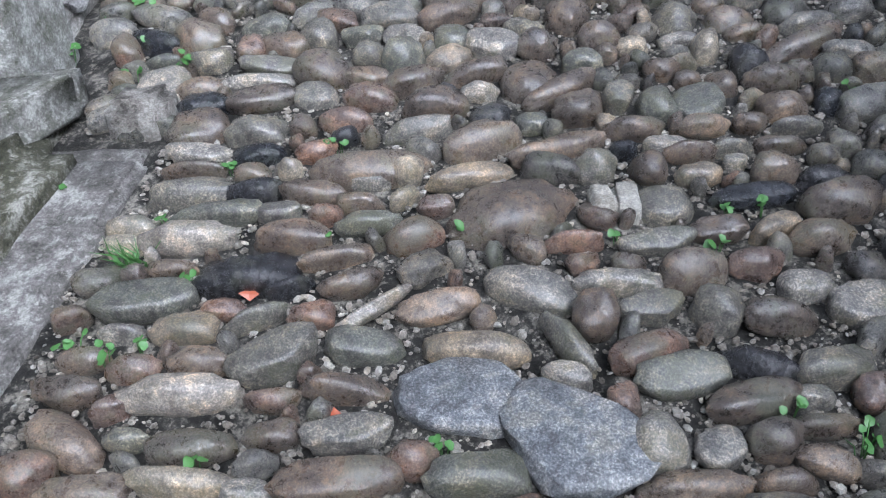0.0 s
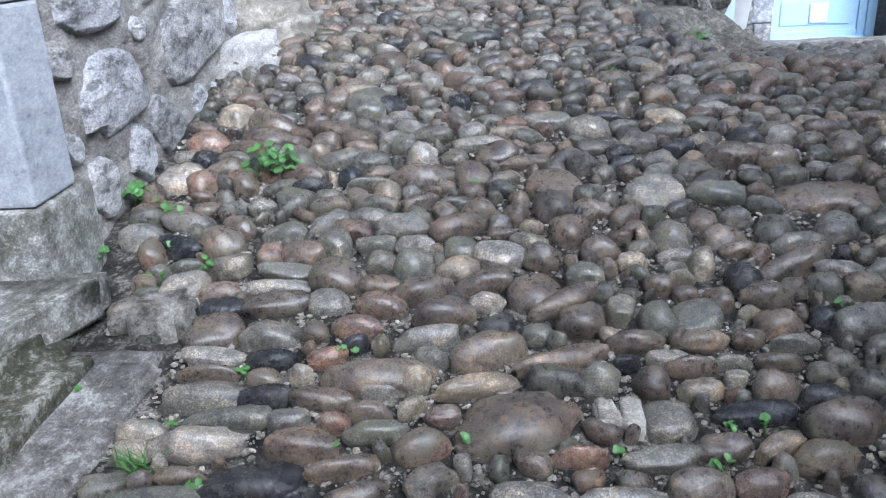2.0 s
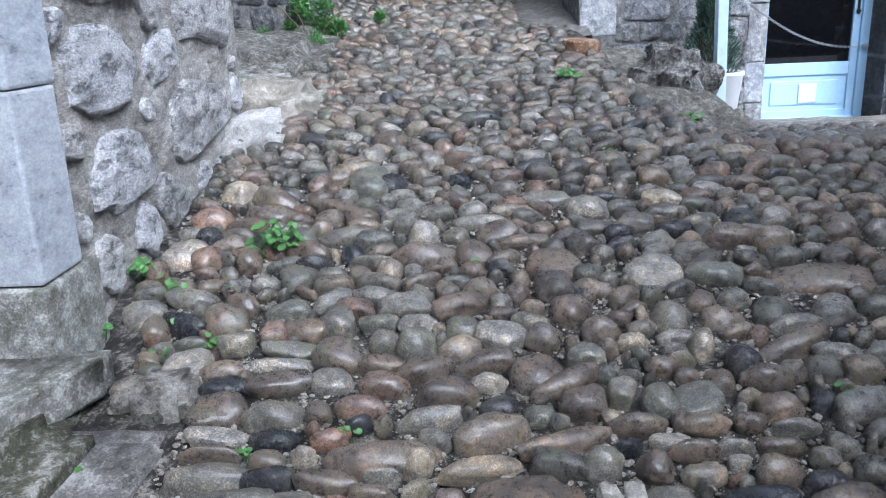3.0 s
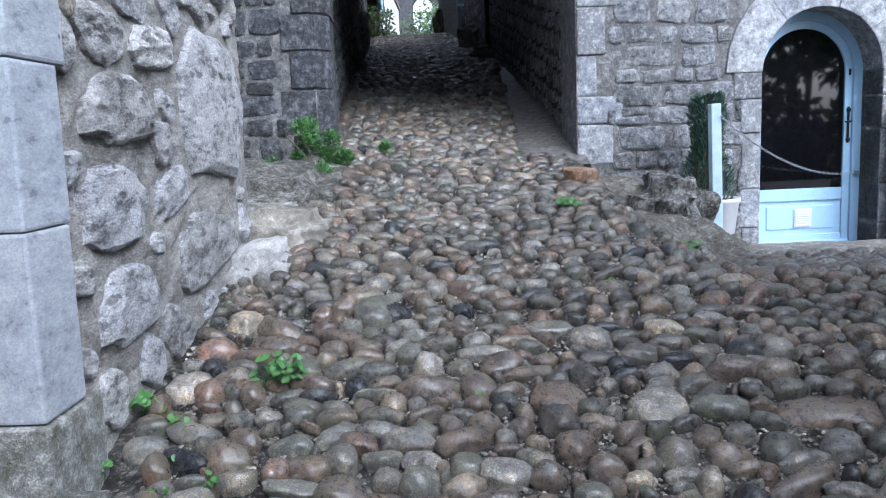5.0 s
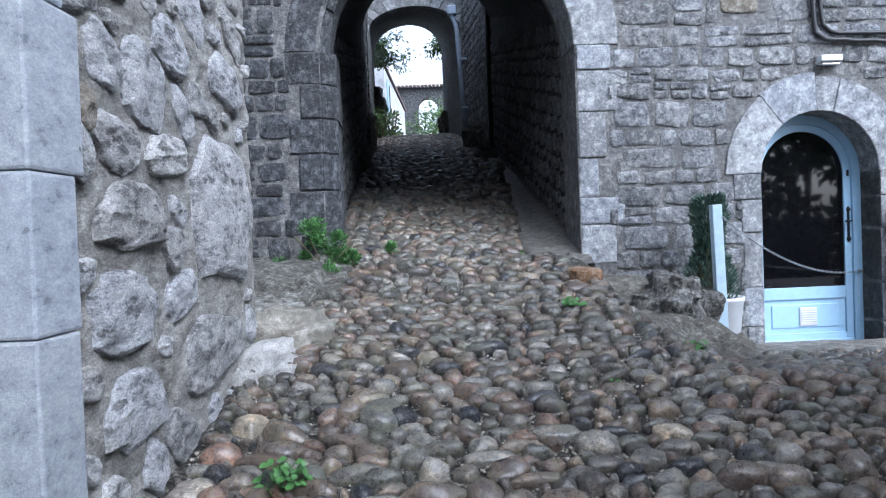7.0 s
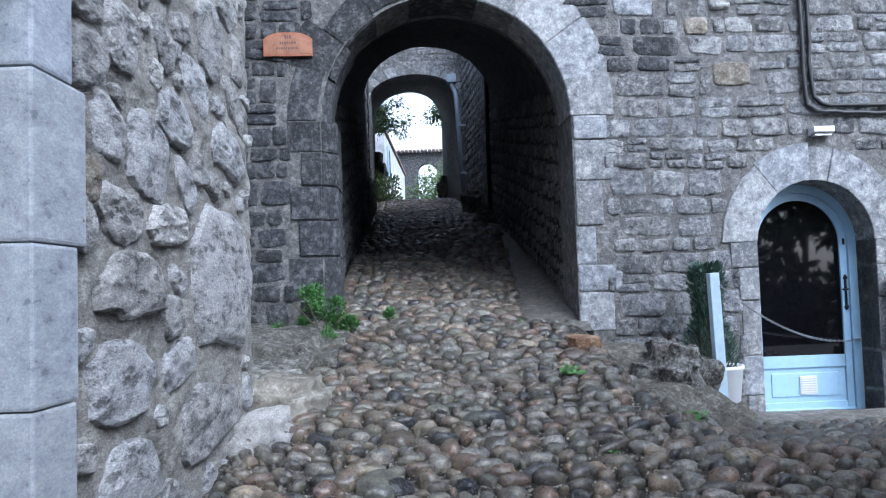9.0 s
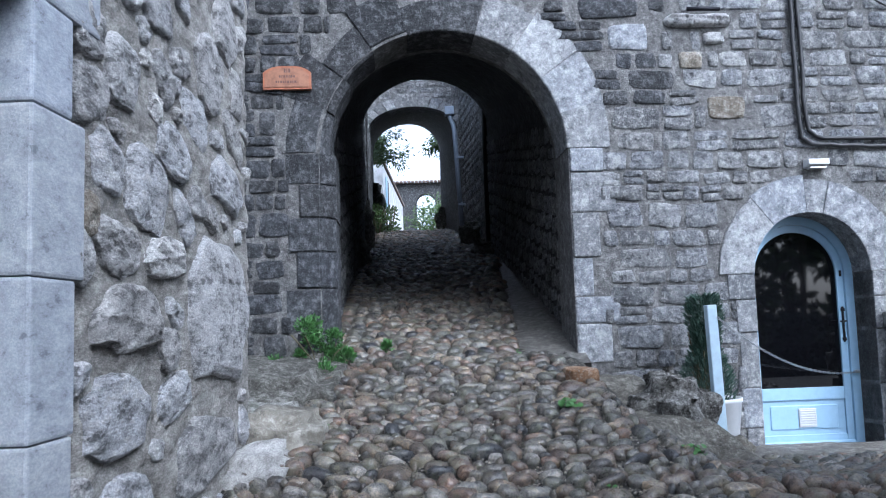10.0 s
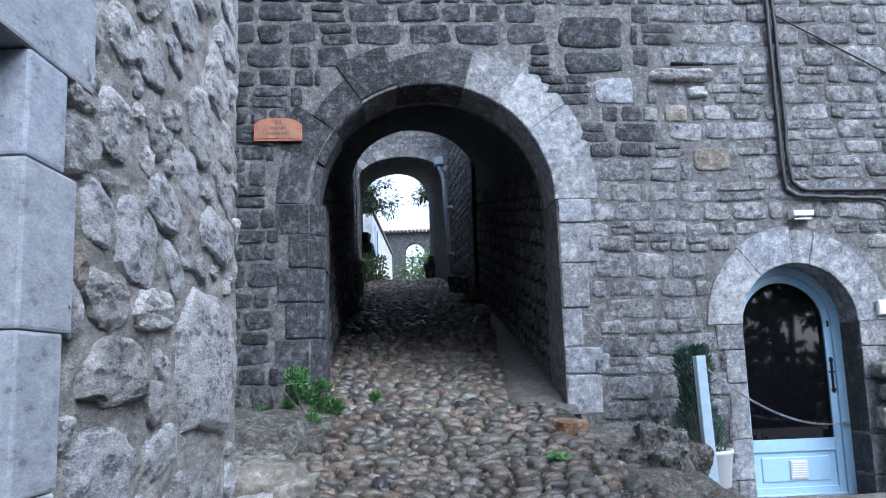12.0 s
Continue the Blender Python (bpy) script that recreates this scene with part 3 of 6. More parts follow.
GREY_STONES_HIGHER = [
    (0.44, 2.18, 0.082, 0.106, 0),
    (0.05, 2.25, 0.101, 0.063, 0),
    (-0.45, 2.29, 0.145, 0.113, 0),
    (-0.64, 2.36, 0.210, 0.071, 10),
    (-0.94, 2.36, 0.158, 0.206, 0),
    (0.36, 2.37, 0.130, 0.085, 0),
    (-0.61, 2.45, 0.197, 0.075, -6),
    (-0.18, 2.45, 0.125, 0.141, 0),
    (0.68, 2.48, 0.133, 0.057, 0),
    (-0.30, 2.48, 0.090, 0.093, 0),
    (-0.81, 2.50, 0.115, 0.110, -20),
    (-0.97, 2.50, 0.119, 0.043, 0),
    (0.09, 2.50, 0.162, 0.128, -10),
    (1.10, 2.52, 0.161, 0.079, 6),
    (-0.03, 2.57, 0.138, 0.133, 0),
    (0.20, 2.58, 0.120, 0.080, -26),
    (-0.19, 2.59, 0.139, 0.081, 0),
    (-0.47, 2.60, 0.121, 0.120, 0),
    (-0.33, 2.60, 0.130, 0.082, 0),
    (0.70, 2.61, 0.129, 0.168, 0),
]
GREY_STONES_UPPER = [
    (-0.67, 2.73, 0.180, 0.110, -6),
    (0.92, 2.88, 0.199, 0.110, -13),
    (0.69, 2.89, 0.194, 0.213, 0),
    (-0.40, 3.06, 0.180, 0.033, 20),
    (1.22, 3.22, 0.177, 0.103, 13),
    (-0.18, 3.29, 0.121, 0.130, 0),
    (0.06, 3.39, 0.248, 0.081, 0),
    (0.54, 3.49, 0.178, 0.178, 0),
    (0.36, 3.63, 0.197, 0.114, -13),
    (-0.47, 3.85, 0.209, 0.272, 0),
]
BROWN_STONES = [
    (0.40, 0.98, 0.186, 0.068, 0),
    (0.56, 0.99, 0.114, 0.050, 0),
    (-0.77, 1.02, 0.162, 0.074, 0),
    (-0.29, 1.02, 0.230, 0.089, 0),
    (0.64, 1.03, 0.122, 0.063, -20),
    (0.56, 1.07, 0.102, 0.086, 0),
    (0.67, 1.10, 0.130, 0.047, 0),
    (-0.58, 1.11, 0.191, 0.077, 6),
    (-0.42, 1.13, 0.102, 0.063, 0),
    (0.54, 1.16, 0.179, 0.077, 10),
    (-0.28, 1.23, 0.188, 0.059, 0),
    (-0.88, 1.25, 0.156, 0.073, -13),
    (-0.60, 1.31, 0.122, 0.073, 0),
    (-0.87, 1.34, 0.137, 0.060, 0),
    (0.66, 1.37, 0.146, 0.083, 0),
    (0.26, 1.39, 0.093, 0.114, 0),
    (0.50, 1.51, 0.155, 0.099, 13),
    (-0.29, 1.52, 0.145, 0.065, 16),
    (0.83, 1.59, 0.133, 0.089, 0),
    (-0.73, 1.60, 0.130, 0.051, 0),
]
BROWN_STONES_FURTHER = [
    (-0.33, 1.61, 0.164, 0.049, 13),
    (0.59, 1.64, 0.129, 0.070, 0),
    (-0.45, 1.68, 0.197, 0.084, 0),
    (0.91, 1.71, 0.194, 0.132, 6),
    (0.12, 1.75, 0.299, 0.200, 17),
    (-0.28, 1.80, 0.132, 0.057, 0),
    (0.79, 1.84, 0.116, 0.095, 0),
    (-0.42, 1.85, 0.156, 0.060, -6),
    (0.47, 1.87, 0.089, 0.094, 0),
    (-0.27, 1.93, 0.305, 0.123, 4),
    (0.60, 1.93, 0.128, 0.050, 0),
    (0.84, 1.95, 0.143, 0.051, 0),
    (-0.75, 1.96, 0.163, 0.035, 0),
    (0.24, 1.98, 0.267, 0.063, 18),
    (0.03, 2.02, 0.235, 0.117, 23),
    (0.78, 2.04, 0.093, 0.063, 0),
    (0.47, 2.04, 0.148, 0.072, 0),
    (0.89, 2.10, 0.142, 0.101, 0),
    (0.32, 2.13, 0.129, 0.112, 0),
    (-0.79, 2.15, 0.165, 0.137, 10),
]
BROWN_STONES_HIGHER = [
    (-0.09, 2.19, 0.190, 0.104, 10),
    (0.28, 2.23, 0.234, 0.087, 26),
    (0.91, 2.24, 0.157, 0.095, 0),
    (0.76, 2.25, 0.100, 0.110, 0),
    (0.66, 2.26, 0.075, 0.064, 0),
    (-0.62, 2.27, 0.196, 0.082, 8),
    (0.19, 2.30, 0.195, 0.188, 0),
    (0.59, 2.31, 0.102, 0.076, 0),
    (-0.15, 2.31, 0.180, 0.097, 10),
    (-0.81, 2.34, 0.175, 0.088, 13),
    (0.04, 2.35, 0.173, 0.084, 10),
    (-0.31, 2.37, 0.140, 0.070, -6),
    (-0.45, 2.40, 0.185, 0.138, 0),
    (1.05, 2.41, 0.255, 0.089, 18),
    (0.24, 2.48, 0.116, 0.091, 0),
    (0.90, 2.51, 0.143, 0.059, 10),
    (0.44, 2.53, 0.118, 0.113, 0),
    (-0.59, 2.57, 0.158, 0.100, -13),
    (0.86, 2.59, 0.159, 0.114, 26),
    (0.35, 2.65, 0.140, 0.160, 0),
]
BROWN_STONES_UPPER = [
    (-0.88, 2.65, 0.171, 0.156, -32),
    (-0.84, 2.75, 0.148, 0.094, -26),
    (1.31, 2.85, 0.360, 0.219, -10),
    (0.32, 2.98, 0.199, 0.222, 0),
    (-0.89, 3.07, 0.103, 0.134, 0),
    (1.23, 3.10, 0.159, 0.120, 10),
    (-0.18, 3.11, 0.254, 0.141, 0),
    (-0.67, 3.17, 0.223, 0.101, -20),
    (1.54, 3.22, 0.141, 0.183, 0),
    (0.12, 3.27, 0.168, 0.128, 0),
    (-0.46, 3.37, 0.149, 0.081, 0),
    (-0.89, 3.51, 0.231, 0.153, -10),
    (-0.89, 3.66, 0.232, 0.137, -26),
    (0.73, 3.72, 0.113, 0.147, 0),
    (0.91, 3.82, 0.137, 0.144, 0),
    (-0.63, 3.93, 0.108, 0.140, 0),
    (-0.22, 3.94, 0.113, 0.147, 0),
    (-0.41, 4.48, 0.191, 0.248, 0),
]
RUST_STONES = [
    (-0.90, 1.05, 0.121, 0.100, 0),
    (-0.13, 1.06, 0.092, 0.072, 0),
    (-0.84, 1.13, 0.200, 0.092, -29),
    (0.29, 1.17, 0.062, 0.081, 0),
    (0.78, 1.17, 0.067, 0.080, 0),
    (-0.77, 1.20, 0.089, 0.044, 26),
    (-0.43, 1.21, 0.111, 0.052, 0),
    (-0.74, 1.30, 0.110, 0.066, 0),
    (0.37, 1.30, 0.193, 0.082, 23),
    (-0.37, 1.43, 0.096, 0.069, 0),
    (-0.09, 1.44, 0.172, 0.077, 6),
    (-0.58, 1.46, 0.117, 0.054, 0),
    (0.65, 1.52, 0.123, 0.074, 0),
    (0.25, 1.62, 0.129, 0.039, 0),
    (-0.14, 1.67, 0.153, 0.091, 16),
    (-0.37, 1.76, 0.079, 0.055, 0),
    (-0.09, 1.77, 0.086, 0.055, 0),
    (-0.59, 1.93, 0.107, 0.064, 0),
    (-0.42, 2.01, 0.110, 0.067, 13),
    (0.66, 2.04, 0.125, 0.068, 0),
]
RUST_STONES_FURTHER = [
    (-0.35, 2.16, 0.172, 0.074, -6),
    (-0.28, 2.25, 0.143, 0.094, -6),
    (-0.69, 2.53, 0.083, 0.107, 0),
    (-1.11, 2.58, 0.097, 0.127, 0),
    (-1.07, 3.11, 0.116, 0.151, 0),
    (-0.63, 3.34, 0.086, 0.080, 0),
    (-1.15, 3.50, 0.218, 0.155, 0),
    (0.61, 3.73, 0.081, 0.105, 0),
    (-0.72, 3.83, 0.089, 0.115, 0),
    (-0.11, 4.34, 0.139, 0.169, 0),
]
PALE_STONES = [
    (-0.59, 1.03, 0.195, 0.060, -4),
    (-0.62, 1.23, 0.231, 0.084, 3),
    (0.00, 1.32, 0.243, 0.086, -6),
    (-0.66, 1.41, 0.140, 0.079, 0),
    (-0.24, 1.44, 0.188, 0.036, 32),
    (0.73, 1.64, 0.131, 0.058, 23),
    (-0.87, 1.67, 0.099, 0.044, 0),
    (-0.70, 1.69, 0.212, 0.087, 5),
    (-0.87, 1.75, 0.145, 0.070, 0),
    (-0.17, 1.81, 0.086, 0.047, 39),
    (0.59, 1.84, 0.109, 0.058, 0),
    (-0.00, 1.88, 0.236, 0.068, 18),
    (-0.16, 1.90, 0.075, 0.084, 0),
    (-0.48, 1.94, 0.061, 0.051, 0),
    (0.75, 2.42, 0.087, 0.113, 0),
    (0.53, 2.45, 0.088, 0.073, 0),
    (-1.18, 3.15, 0.176, 0.153, 0),
    (0.88, 3.56, 0.191, 0.091, -20),
    (-1.10, 3.80, 0.166, 0.216, 0),
]
SLATE_STONES = [
    (-0.04, 1.20, 0.280, 0.165, -6),
    (0.17, 1.08, 0.274, 0.218, -46),
]


# where the lane has no cobbles: doorstep, wall, rock, ramp
def bare(x, y):
    if y < 2.15:
        return x < -0.99 + 0.12 * smooth01((y - 1.5) / 0.6)
    if y < 2.7:
        return x < -1.14
    if y < 4.95:
        return x < -1.29
    if y < 7.1:
        if x > 0.92 + 0.25 * (6.6 - y) and y > 5.5 and x < 2.2:
            return True
        if x > 1.9 and y > 6.0 + 0.12 * math.sin(4.1 * x):
            return True
        return x < -1.15 or x > 4.5
    if x > LANE_R(y) - max(0.02, 0.62 * (1 - (y - 7.1) / 7.5)):
        return True
    return x < LANE_L(y) - 0.02


def pack_cobbles():
    rnd = random.Random(7)
    near = Plot(-1.6, 4.8, 0.5, 7.3, 0.008)
    out = []
    named = []
    for stones, mat in ((SLATE_STONES, M_SLATE), (BROWN_STONES + BROWN_STONES_FURTHER + BROWN_STONES_HIGHER + BROWN_STONES_UPPER, M_BROWN), (BLACK_STONES, M_BLACK), (GREY_STONES + GREY_STONES_FURTHER + GREY_STONES_HIGHER + GREY_STONES_UPPER, M_GREYSTONE), (RUST_STONES + RUST_STONES_FURTHER, M_RUST), (PALE_STONES, M_PALE)):
        for x, y, l, w, turn in stones:
            near.place(x, y, l / 2, w / 2, radians(turn), 1.0)
            named.append((x, y, l, w, radians(turn), mat))

    def lean(x, y):
        return radians(7 + 16 * noise.noise((x * 0.9, y * 0.9, 5)) + rnd.gauss(0, 13) + (8 if x > 1.4 else 0))

    def attempt(x, y, l, w, most, turn=None):
        if bare(x, y) or bare(x - l * 0.4, y):
            return
        turn = lean(x, y) if turn is None else turn
        if near.place(x, y, l / 2, w / 2, turn, most):
            out.append((x, y, l, w, turn))

    # laid roughly in rows across the lane
    y = 0.62
    while y < 7.1:
        row = rnd.uniform(0.066, 0.098)
        x = -1.45 + rnd.uniform(0, 0.1)
        while x < 4.6:
            l = rnd.choice((0.075, 0.1, 0.115, 0.13, 0.14, 0.155, 0.17, 0.21)) * rnd.uniform(0.88, 1.12)
            wy = y + 0.05 * noise.noise((x * 0.8, y * 0.8, 9)) + rnd.gauss(0, 0.011)
            w = min(row * rnd.uniform(0.8, 1.3), l)
            if rnd.random() < 0.02:
                l, w = l * 1.6, w * 1.7
            attempt(x + l / 2, wy, l, w, 0.07)
            x += l + rnd.uniform(0.002, 0.014)
        y += row * 1.02
    # gaps, ever smaller stones
    for n, l, w, most in ((6000, 0.125, 0.07, 0.05), (8000, 0.09, 0.056, 0.05), (7000, 0.06, 0.042, 0.05), (3000, 0.04, 0.03, 0.05)):
        for _ in range(n):
            k = rnd.uniform(0.85, 1.2)
            attempt(rnd.uniform(-1.5, 4.5), 0.55 + 6.6 * rnd.random() ** 1.3, l * k, w * k, most, rnd.uniform(-0.6, 0.8) if l > 0.06 else rnd.uniform(0, 3))
    return named, out, near


named_stones, loose_stones, near_plot = pack_cobbles()
SHAPES = {}


def shape(mat, k):
    key = (mat.name, k)
    if key not in SHAPES:
        SHAPES[key] = pebble_mesh("cobble", 31 * k + 5, mat, 3, 0.78 + 0.06 * (k % 4), 0.11 + 0.03 * (k % 3), 0.62 if mat in (M_SLATE,) else (0.8 if mat is M_GREYSTONE and k % 2 else 1.0))
    return SHAPES[key]


def slope_turn(x, y):
    e = 0.05
    return Vector((-(ground_z(x + e, y) - ground_z(x - e, y)) / (2 * e), -(ground_z(x, y + e) - ground_z(x, y - e)) / (2 * e), 1)).normalized().to_track_quat("Z", "Y").to_matrix().to_4x4()


def cobble_pose(x, y, l, w, turn, rnd, proud=None):
    h = min(max(w * 1.2, 0.08), 0.17)
    up = rnd.uniform(0.048, 0.09) if proud is None else proud
    up = min(up, h * 0.62)
    z = ground_z(x, y) + up - h / 2
    turn += radians(rnd.gauss(0, 9)) if proud is None and y > 2.3 else 0
    tip = pose(0, 0, 0, rnd.gauss(0, 13), rnd.gauss(0, 6), 0)
    return Matrix.Translation((x, y, z)) @ slope_turn(x, y) @ Matrix.Rotation(turn, 4, "Z") @ tip @ Matrix.Diagonal((l * 1.02, w * (1.0 if proud is None else 1.06), h, 1))


def lay_cobbles():
    rnd = random.Random(11)
    for k, (x, y, l, w, turn, mat) in enumerate(named_stones):
        ob = hang(new("cobble", shape(mat, k % 6)), ground)
        flat = mat is M_SLATE
        ob.matrix_world = cobble_pose(x, y, l, w, turn, rnd, 0.03 if flat else (0.055 if l > 0.25 else None))
        if flat:
            ob.matrix_world = Matrix.Translation((x, y, ground_z(x, y) + (0.012 if turn > -0.3 else 0.032))) @ slope_turn(x, y) @ Matrix.Rotation(turn, 4, "Z") @ Matrix.Diagonal((l * 1.05, w * 1.05, 0.1, 1))
    order = sorted(loose_stones, key=lambda s: s[1])
    for x, y, l, w, turn in order[:90]:
        ob = hang(new("cobble", shape(M_COBBLE, rnd.randrange(12))), ground)
        ob.matrix_world = cobble_pose(x, y, l, w, turn, rnd)
    rest = order[90:]
    join_pebbles("cobbles", [cobble_pose(*q, rnd) for q in rest if q[1] < 3.6], M_COBBLES, rnd, ground, "wet rounded river cobbles set in rows", 3)
    join_pebbles("cobbles", [cobble_pose(*q, rnd) for q in rest if q[1] >= 3.6], M_COBBLES, rnd, ground, "wet rounded river cobbles set in rows")


def join_pebbles(name, poses, material, rnd, parent, label, level=2, kinds=12, square=0.74):
    base = []
    for k in range(kinds):
        me = pebble_mesh(name, 77 * k + 3, material, level, square + 0.05 + 0.06 * (k % 4), 0.11 + 0.03 * (k % 3))
        base.append((np.array([v.co[:] for v in me.vertices]), np.array([f.vertices[:] for f in me.polygons])))
        bpy.data.meshes.remove(me)
    vs, fs, n = [], [], 0
    for m in poses:
        v, f = base[rnd.randrange(kinds)]
        a = np.array(m)
        vs.append(v @ a[:3, :3].T + a[:3, 3])
        fs.append(f + n)
        n += len(v)
    me = bpy.data.meshes.new(name)
    vs, fs = np.concatenate(vs), np.concatenate(fs)
    me.vertices.add(len(vs))
    me.vertices.foreach_set("co", vs.ravel())
    me.loops.add(fs.size)
    me.loops.foreach_set("vertex_index", fs.ravel())
    me.polygons.add(len(fs))
    me.polygons.foreach_set("loop_start", np.arange(0, fs.size, fs.shape[1]))
    me.polygons.foreach_set("use_smooth", np.full(len(fs), level > 1))
    me.update(calc_edges=True)
    me.materials.append(material)
    ob = hang(new(name, me), parent)
    return tagged(ob, label, "", "", "stuff")


def far_cobbles():
    """Cobbles inside the passage and on up the lane."""
    rnd = random.Random(5)
    poses, y = [], 7.1
    while y < 23:
        row = rnd.uniform(0.085, 0.11)
        x = LANE_L(y) if y < 19 else -2.4
        while x < (LANE_R(y) if y < 19 else 0.1):
            l = rnd.uniform(0.11, 0.2)
            if not bare(x + l / 2, y):
                poses.append(cobble_pose(x + l / 2, y + rnd.gauss(0, 0.012), l, row * 1.1, radians(rnd.gauss(4, 9)), rnd))
            x += l + 0.004
        y += row
    join_pebbles("cobbles", poses, M_COBBLES, rnd, ground, "wet cobbles climbing through the dark passage", 2)


def near_cobbles():
    """The lane goes on underfoot."""
    rnd = random.Random(15)
    poses, y = [], -2.6
    while y < 0.5:
        row, x = rnd.uniform(0.08, 0.1), -1.0
        while x < 3.0:
            l = rnd.uniform(0.1, 0.19)
            poses.append(cobble_pose(x + l / 2, y + rnd.gauss(0, 0.012), l, row * 1.1, radians(rnd.gauss(4, 9)), rnd))
            x += l + 0.006
        y += row
    join_pebbles("cobbles", poses, M_COBBLES, rnd, ground, "wet cobbles underfoot", 2)


def gravel():
    rnd = random.Random(3)
    poses = []
    while len(poses) < 19000:
        x, y = rnd.uniform(-1.5, 2.6), 0.6 + 5.8 * rnd.random() ** 1.5
        if bare(x, y):
            continue
        j, i = int((y - near_plot.y0) / near_plot.cell), int((x - near_plot.x0) / near_plot.cell)
        if near_plot.taken[j, i]:
            continue
        s = 0.005 + 0.017 * rnd.random() ** 2.2
        poses.append(Matrix.Translation((x, y, ground_z(x, y) + s * 0.12)) @ Matrix.Rotation(rnd.uniform(0, 3), 4, "Z") @ pose(0, 0, 0, rnd.uniform(-30, 30), rnd.uniform(-30, 30)) @ Matrix.Diagonal((s * rnd.uniform(1, 1.7), s, s * 0.7, 1)))
    join_pebbles("gravel", poses, M_GRAVEL, rnd, ground, "pale grit and small chips between the cobbles", 1, 6, 0.95)


# ---- masonry ----
def rubble_mesh(name, seed, material, corners=14, jag=0.10, round_off=0.5, proud=0.5):
    """A wall stone, 1 wide (x) and 1 high (z), its face towards -y; irregular outline, rounded arrises, uneven face."""
    rnd = random.Random(seed)
    off = Vector((rnd.uniform(-40, 40), rnd.uniform(-40, 40), 0))
    sides = rnd.choice((5, 6, 6, 7)) if jag > 0.15 else 4
    start = math.pi / 4 if jag < 0.15 else rnd.uniform(0, 6.28)
    poly = []
    for i in range(sides):
        w = start + 2 * math.pi * (i + rnd.uniform(-0.22, 0.22) * (1 if sides > 4 else 0.35)) / sides
        c, t = math.cos(w), math.sin(w)
        r = 0.5 / (abs(c) ** (2 / round_off) + abs(t) ** (2 / round_off)) ** (round_off / 2) * (1 - jag * 0.8 * rnd.random())
        poly.append(Vector((r * c, r * t)))
    outline = []
    per = max(2, round(corners / sides))
    for i in range(sides):
        a, b = poly[i], poly[(i + 1) % sides]
        for k in range(per):
            q = a.lerp(b, (k + 0.15) / per)
            q *= 1 + jag * 0.45 * rnd.uniform(-1, 1) * (0.4 if k == 0 else 1)
            if k == 0:
                q *= 0.95
            outline.append((q.x, q.y))
    corners = len(outline)
    verts, faces = [], []
    rings = ((1.0, 1.0), (0.985, 0.0), (0.95, -0.55), (0.82, -0.85), (0.55, -1.0), (0.27, -1.0)) if jag > 0.15 else ((1.0, 1.0), (0.99, 0.0), (0.9, -0.7), (0.5, -0.9))
    for scale, depth in rings:
        for x, z in outline:
            d = depth
            if scale < 0.95:
                d *= 1 + (0.8 if jag < 0.15 else 0.45) * noise.noise(Vector((x * 3.5, z * 3.5, 0)) * scale + off) + (0.3 * noise.noise(Vector((x * 8, z * 8, 3)) * scale + off) if jag > 0.15 else 0)
            verts.append((x * scale, d, z * scale))
    verts.append((0, -1.0 * (1 + 0.3 * noise.noise(off)), 0))
    n, last = corners, len(rings) - 1
    for k in range(last):
        for i in range(n):
            j = (i + 1) % n
            faces.append((k * n + i, k * n + j, (k + 1) * n + j, (k + 1) * n + i))
    for i in range(n):
        faces.append((last * n + i, last * n + (i + 1) % n, (last + 1) * n))
    me = mesh_from(name, verts, faces, material, jag < 0.15)
    return me


WALLSHAPES = {}


def wall_stone(wall, mat, u, z, w, h, proud, seed, name="stone", turn=0.0, jag=0.1, round_off=0.45, label=""):
    key = (mat.name, seed % 20, round(jag, 2), round(round_off, 2))
    if key not in WALLSHAPES:
        WALLSHAPES[key] = rubble_mesh(name, seed % 20 + int(jag * 1000), mat, 18, jag, round_off)
    ob = hang(new(name, WALLSHAPES[key]), wall)
    ob.matrix_local = Matrix.Translation((u, 0, z)) @ Matrix.Rotation(turn, 4, "Y") @ Matrix.Diagonal((w, proud, h, 1))
    return tagged(ob, label)


def join_wall_stones(wall, poses, mat, rnd, label, jag=0.13, round_off=0.26):
    base = []
    for k in range(10):
        me = rubble_mesh("stones", 300 + k, mat, 12, jag, round_off)
        base.append(([v.co.copy() for v in me.vertices], [tuple(f.vertices) for f in me.polygons]))
        bpy.data.meshes.remove(me)
    verts, faces = [], []
    for m in poses:
        v, f = base[rnd.randrange(10)]
        n = len(verts)
        verts += [m @ c for c in v]
        faces += [tuple(i + n for i in q) for q in f]
    ob = hang(new("stones", mesh_from("stones", verts, faces, mat, True)), wall)
    return tagged(ob, label, "", "", "stuff")


def in_ring(u, z, c, zc, r, ring, foot_ring=None):
    """Inside a round-headed opening, or within ring of its edge."""
    if z > zc:
        return math.hypot(u - c, z - zc) < r + ring
    return abs(u - c) < r + (ring if foot_ring is None else foot_ring)


# material, u from, to, z from, to, how far proud
WALL_FEATURES = [
    (M_DARKSTONE, 1.12, 1.84, 4.83, 5.18, 0.03),
    (M_DARKSTONE, 1.12, 1.8, 4.58, 4.82, 0.03),
    (M_DRESSED, 1.46, 1.9, 4.28, 4.56, 0.025),
    (M_RUBBLE, 1.98, 2.69, 4.5, 4.63, 0.1),
    (M_RUBBLE, 2.37, 2.59, 4.33, 4.46, 0.06),
    (M_TAN, 2.12, 2.37, 4.1, 4.28, 0.03),
    (M_TAN, 2.37, 2.76, 3.6, 3.86, 0.03),
]


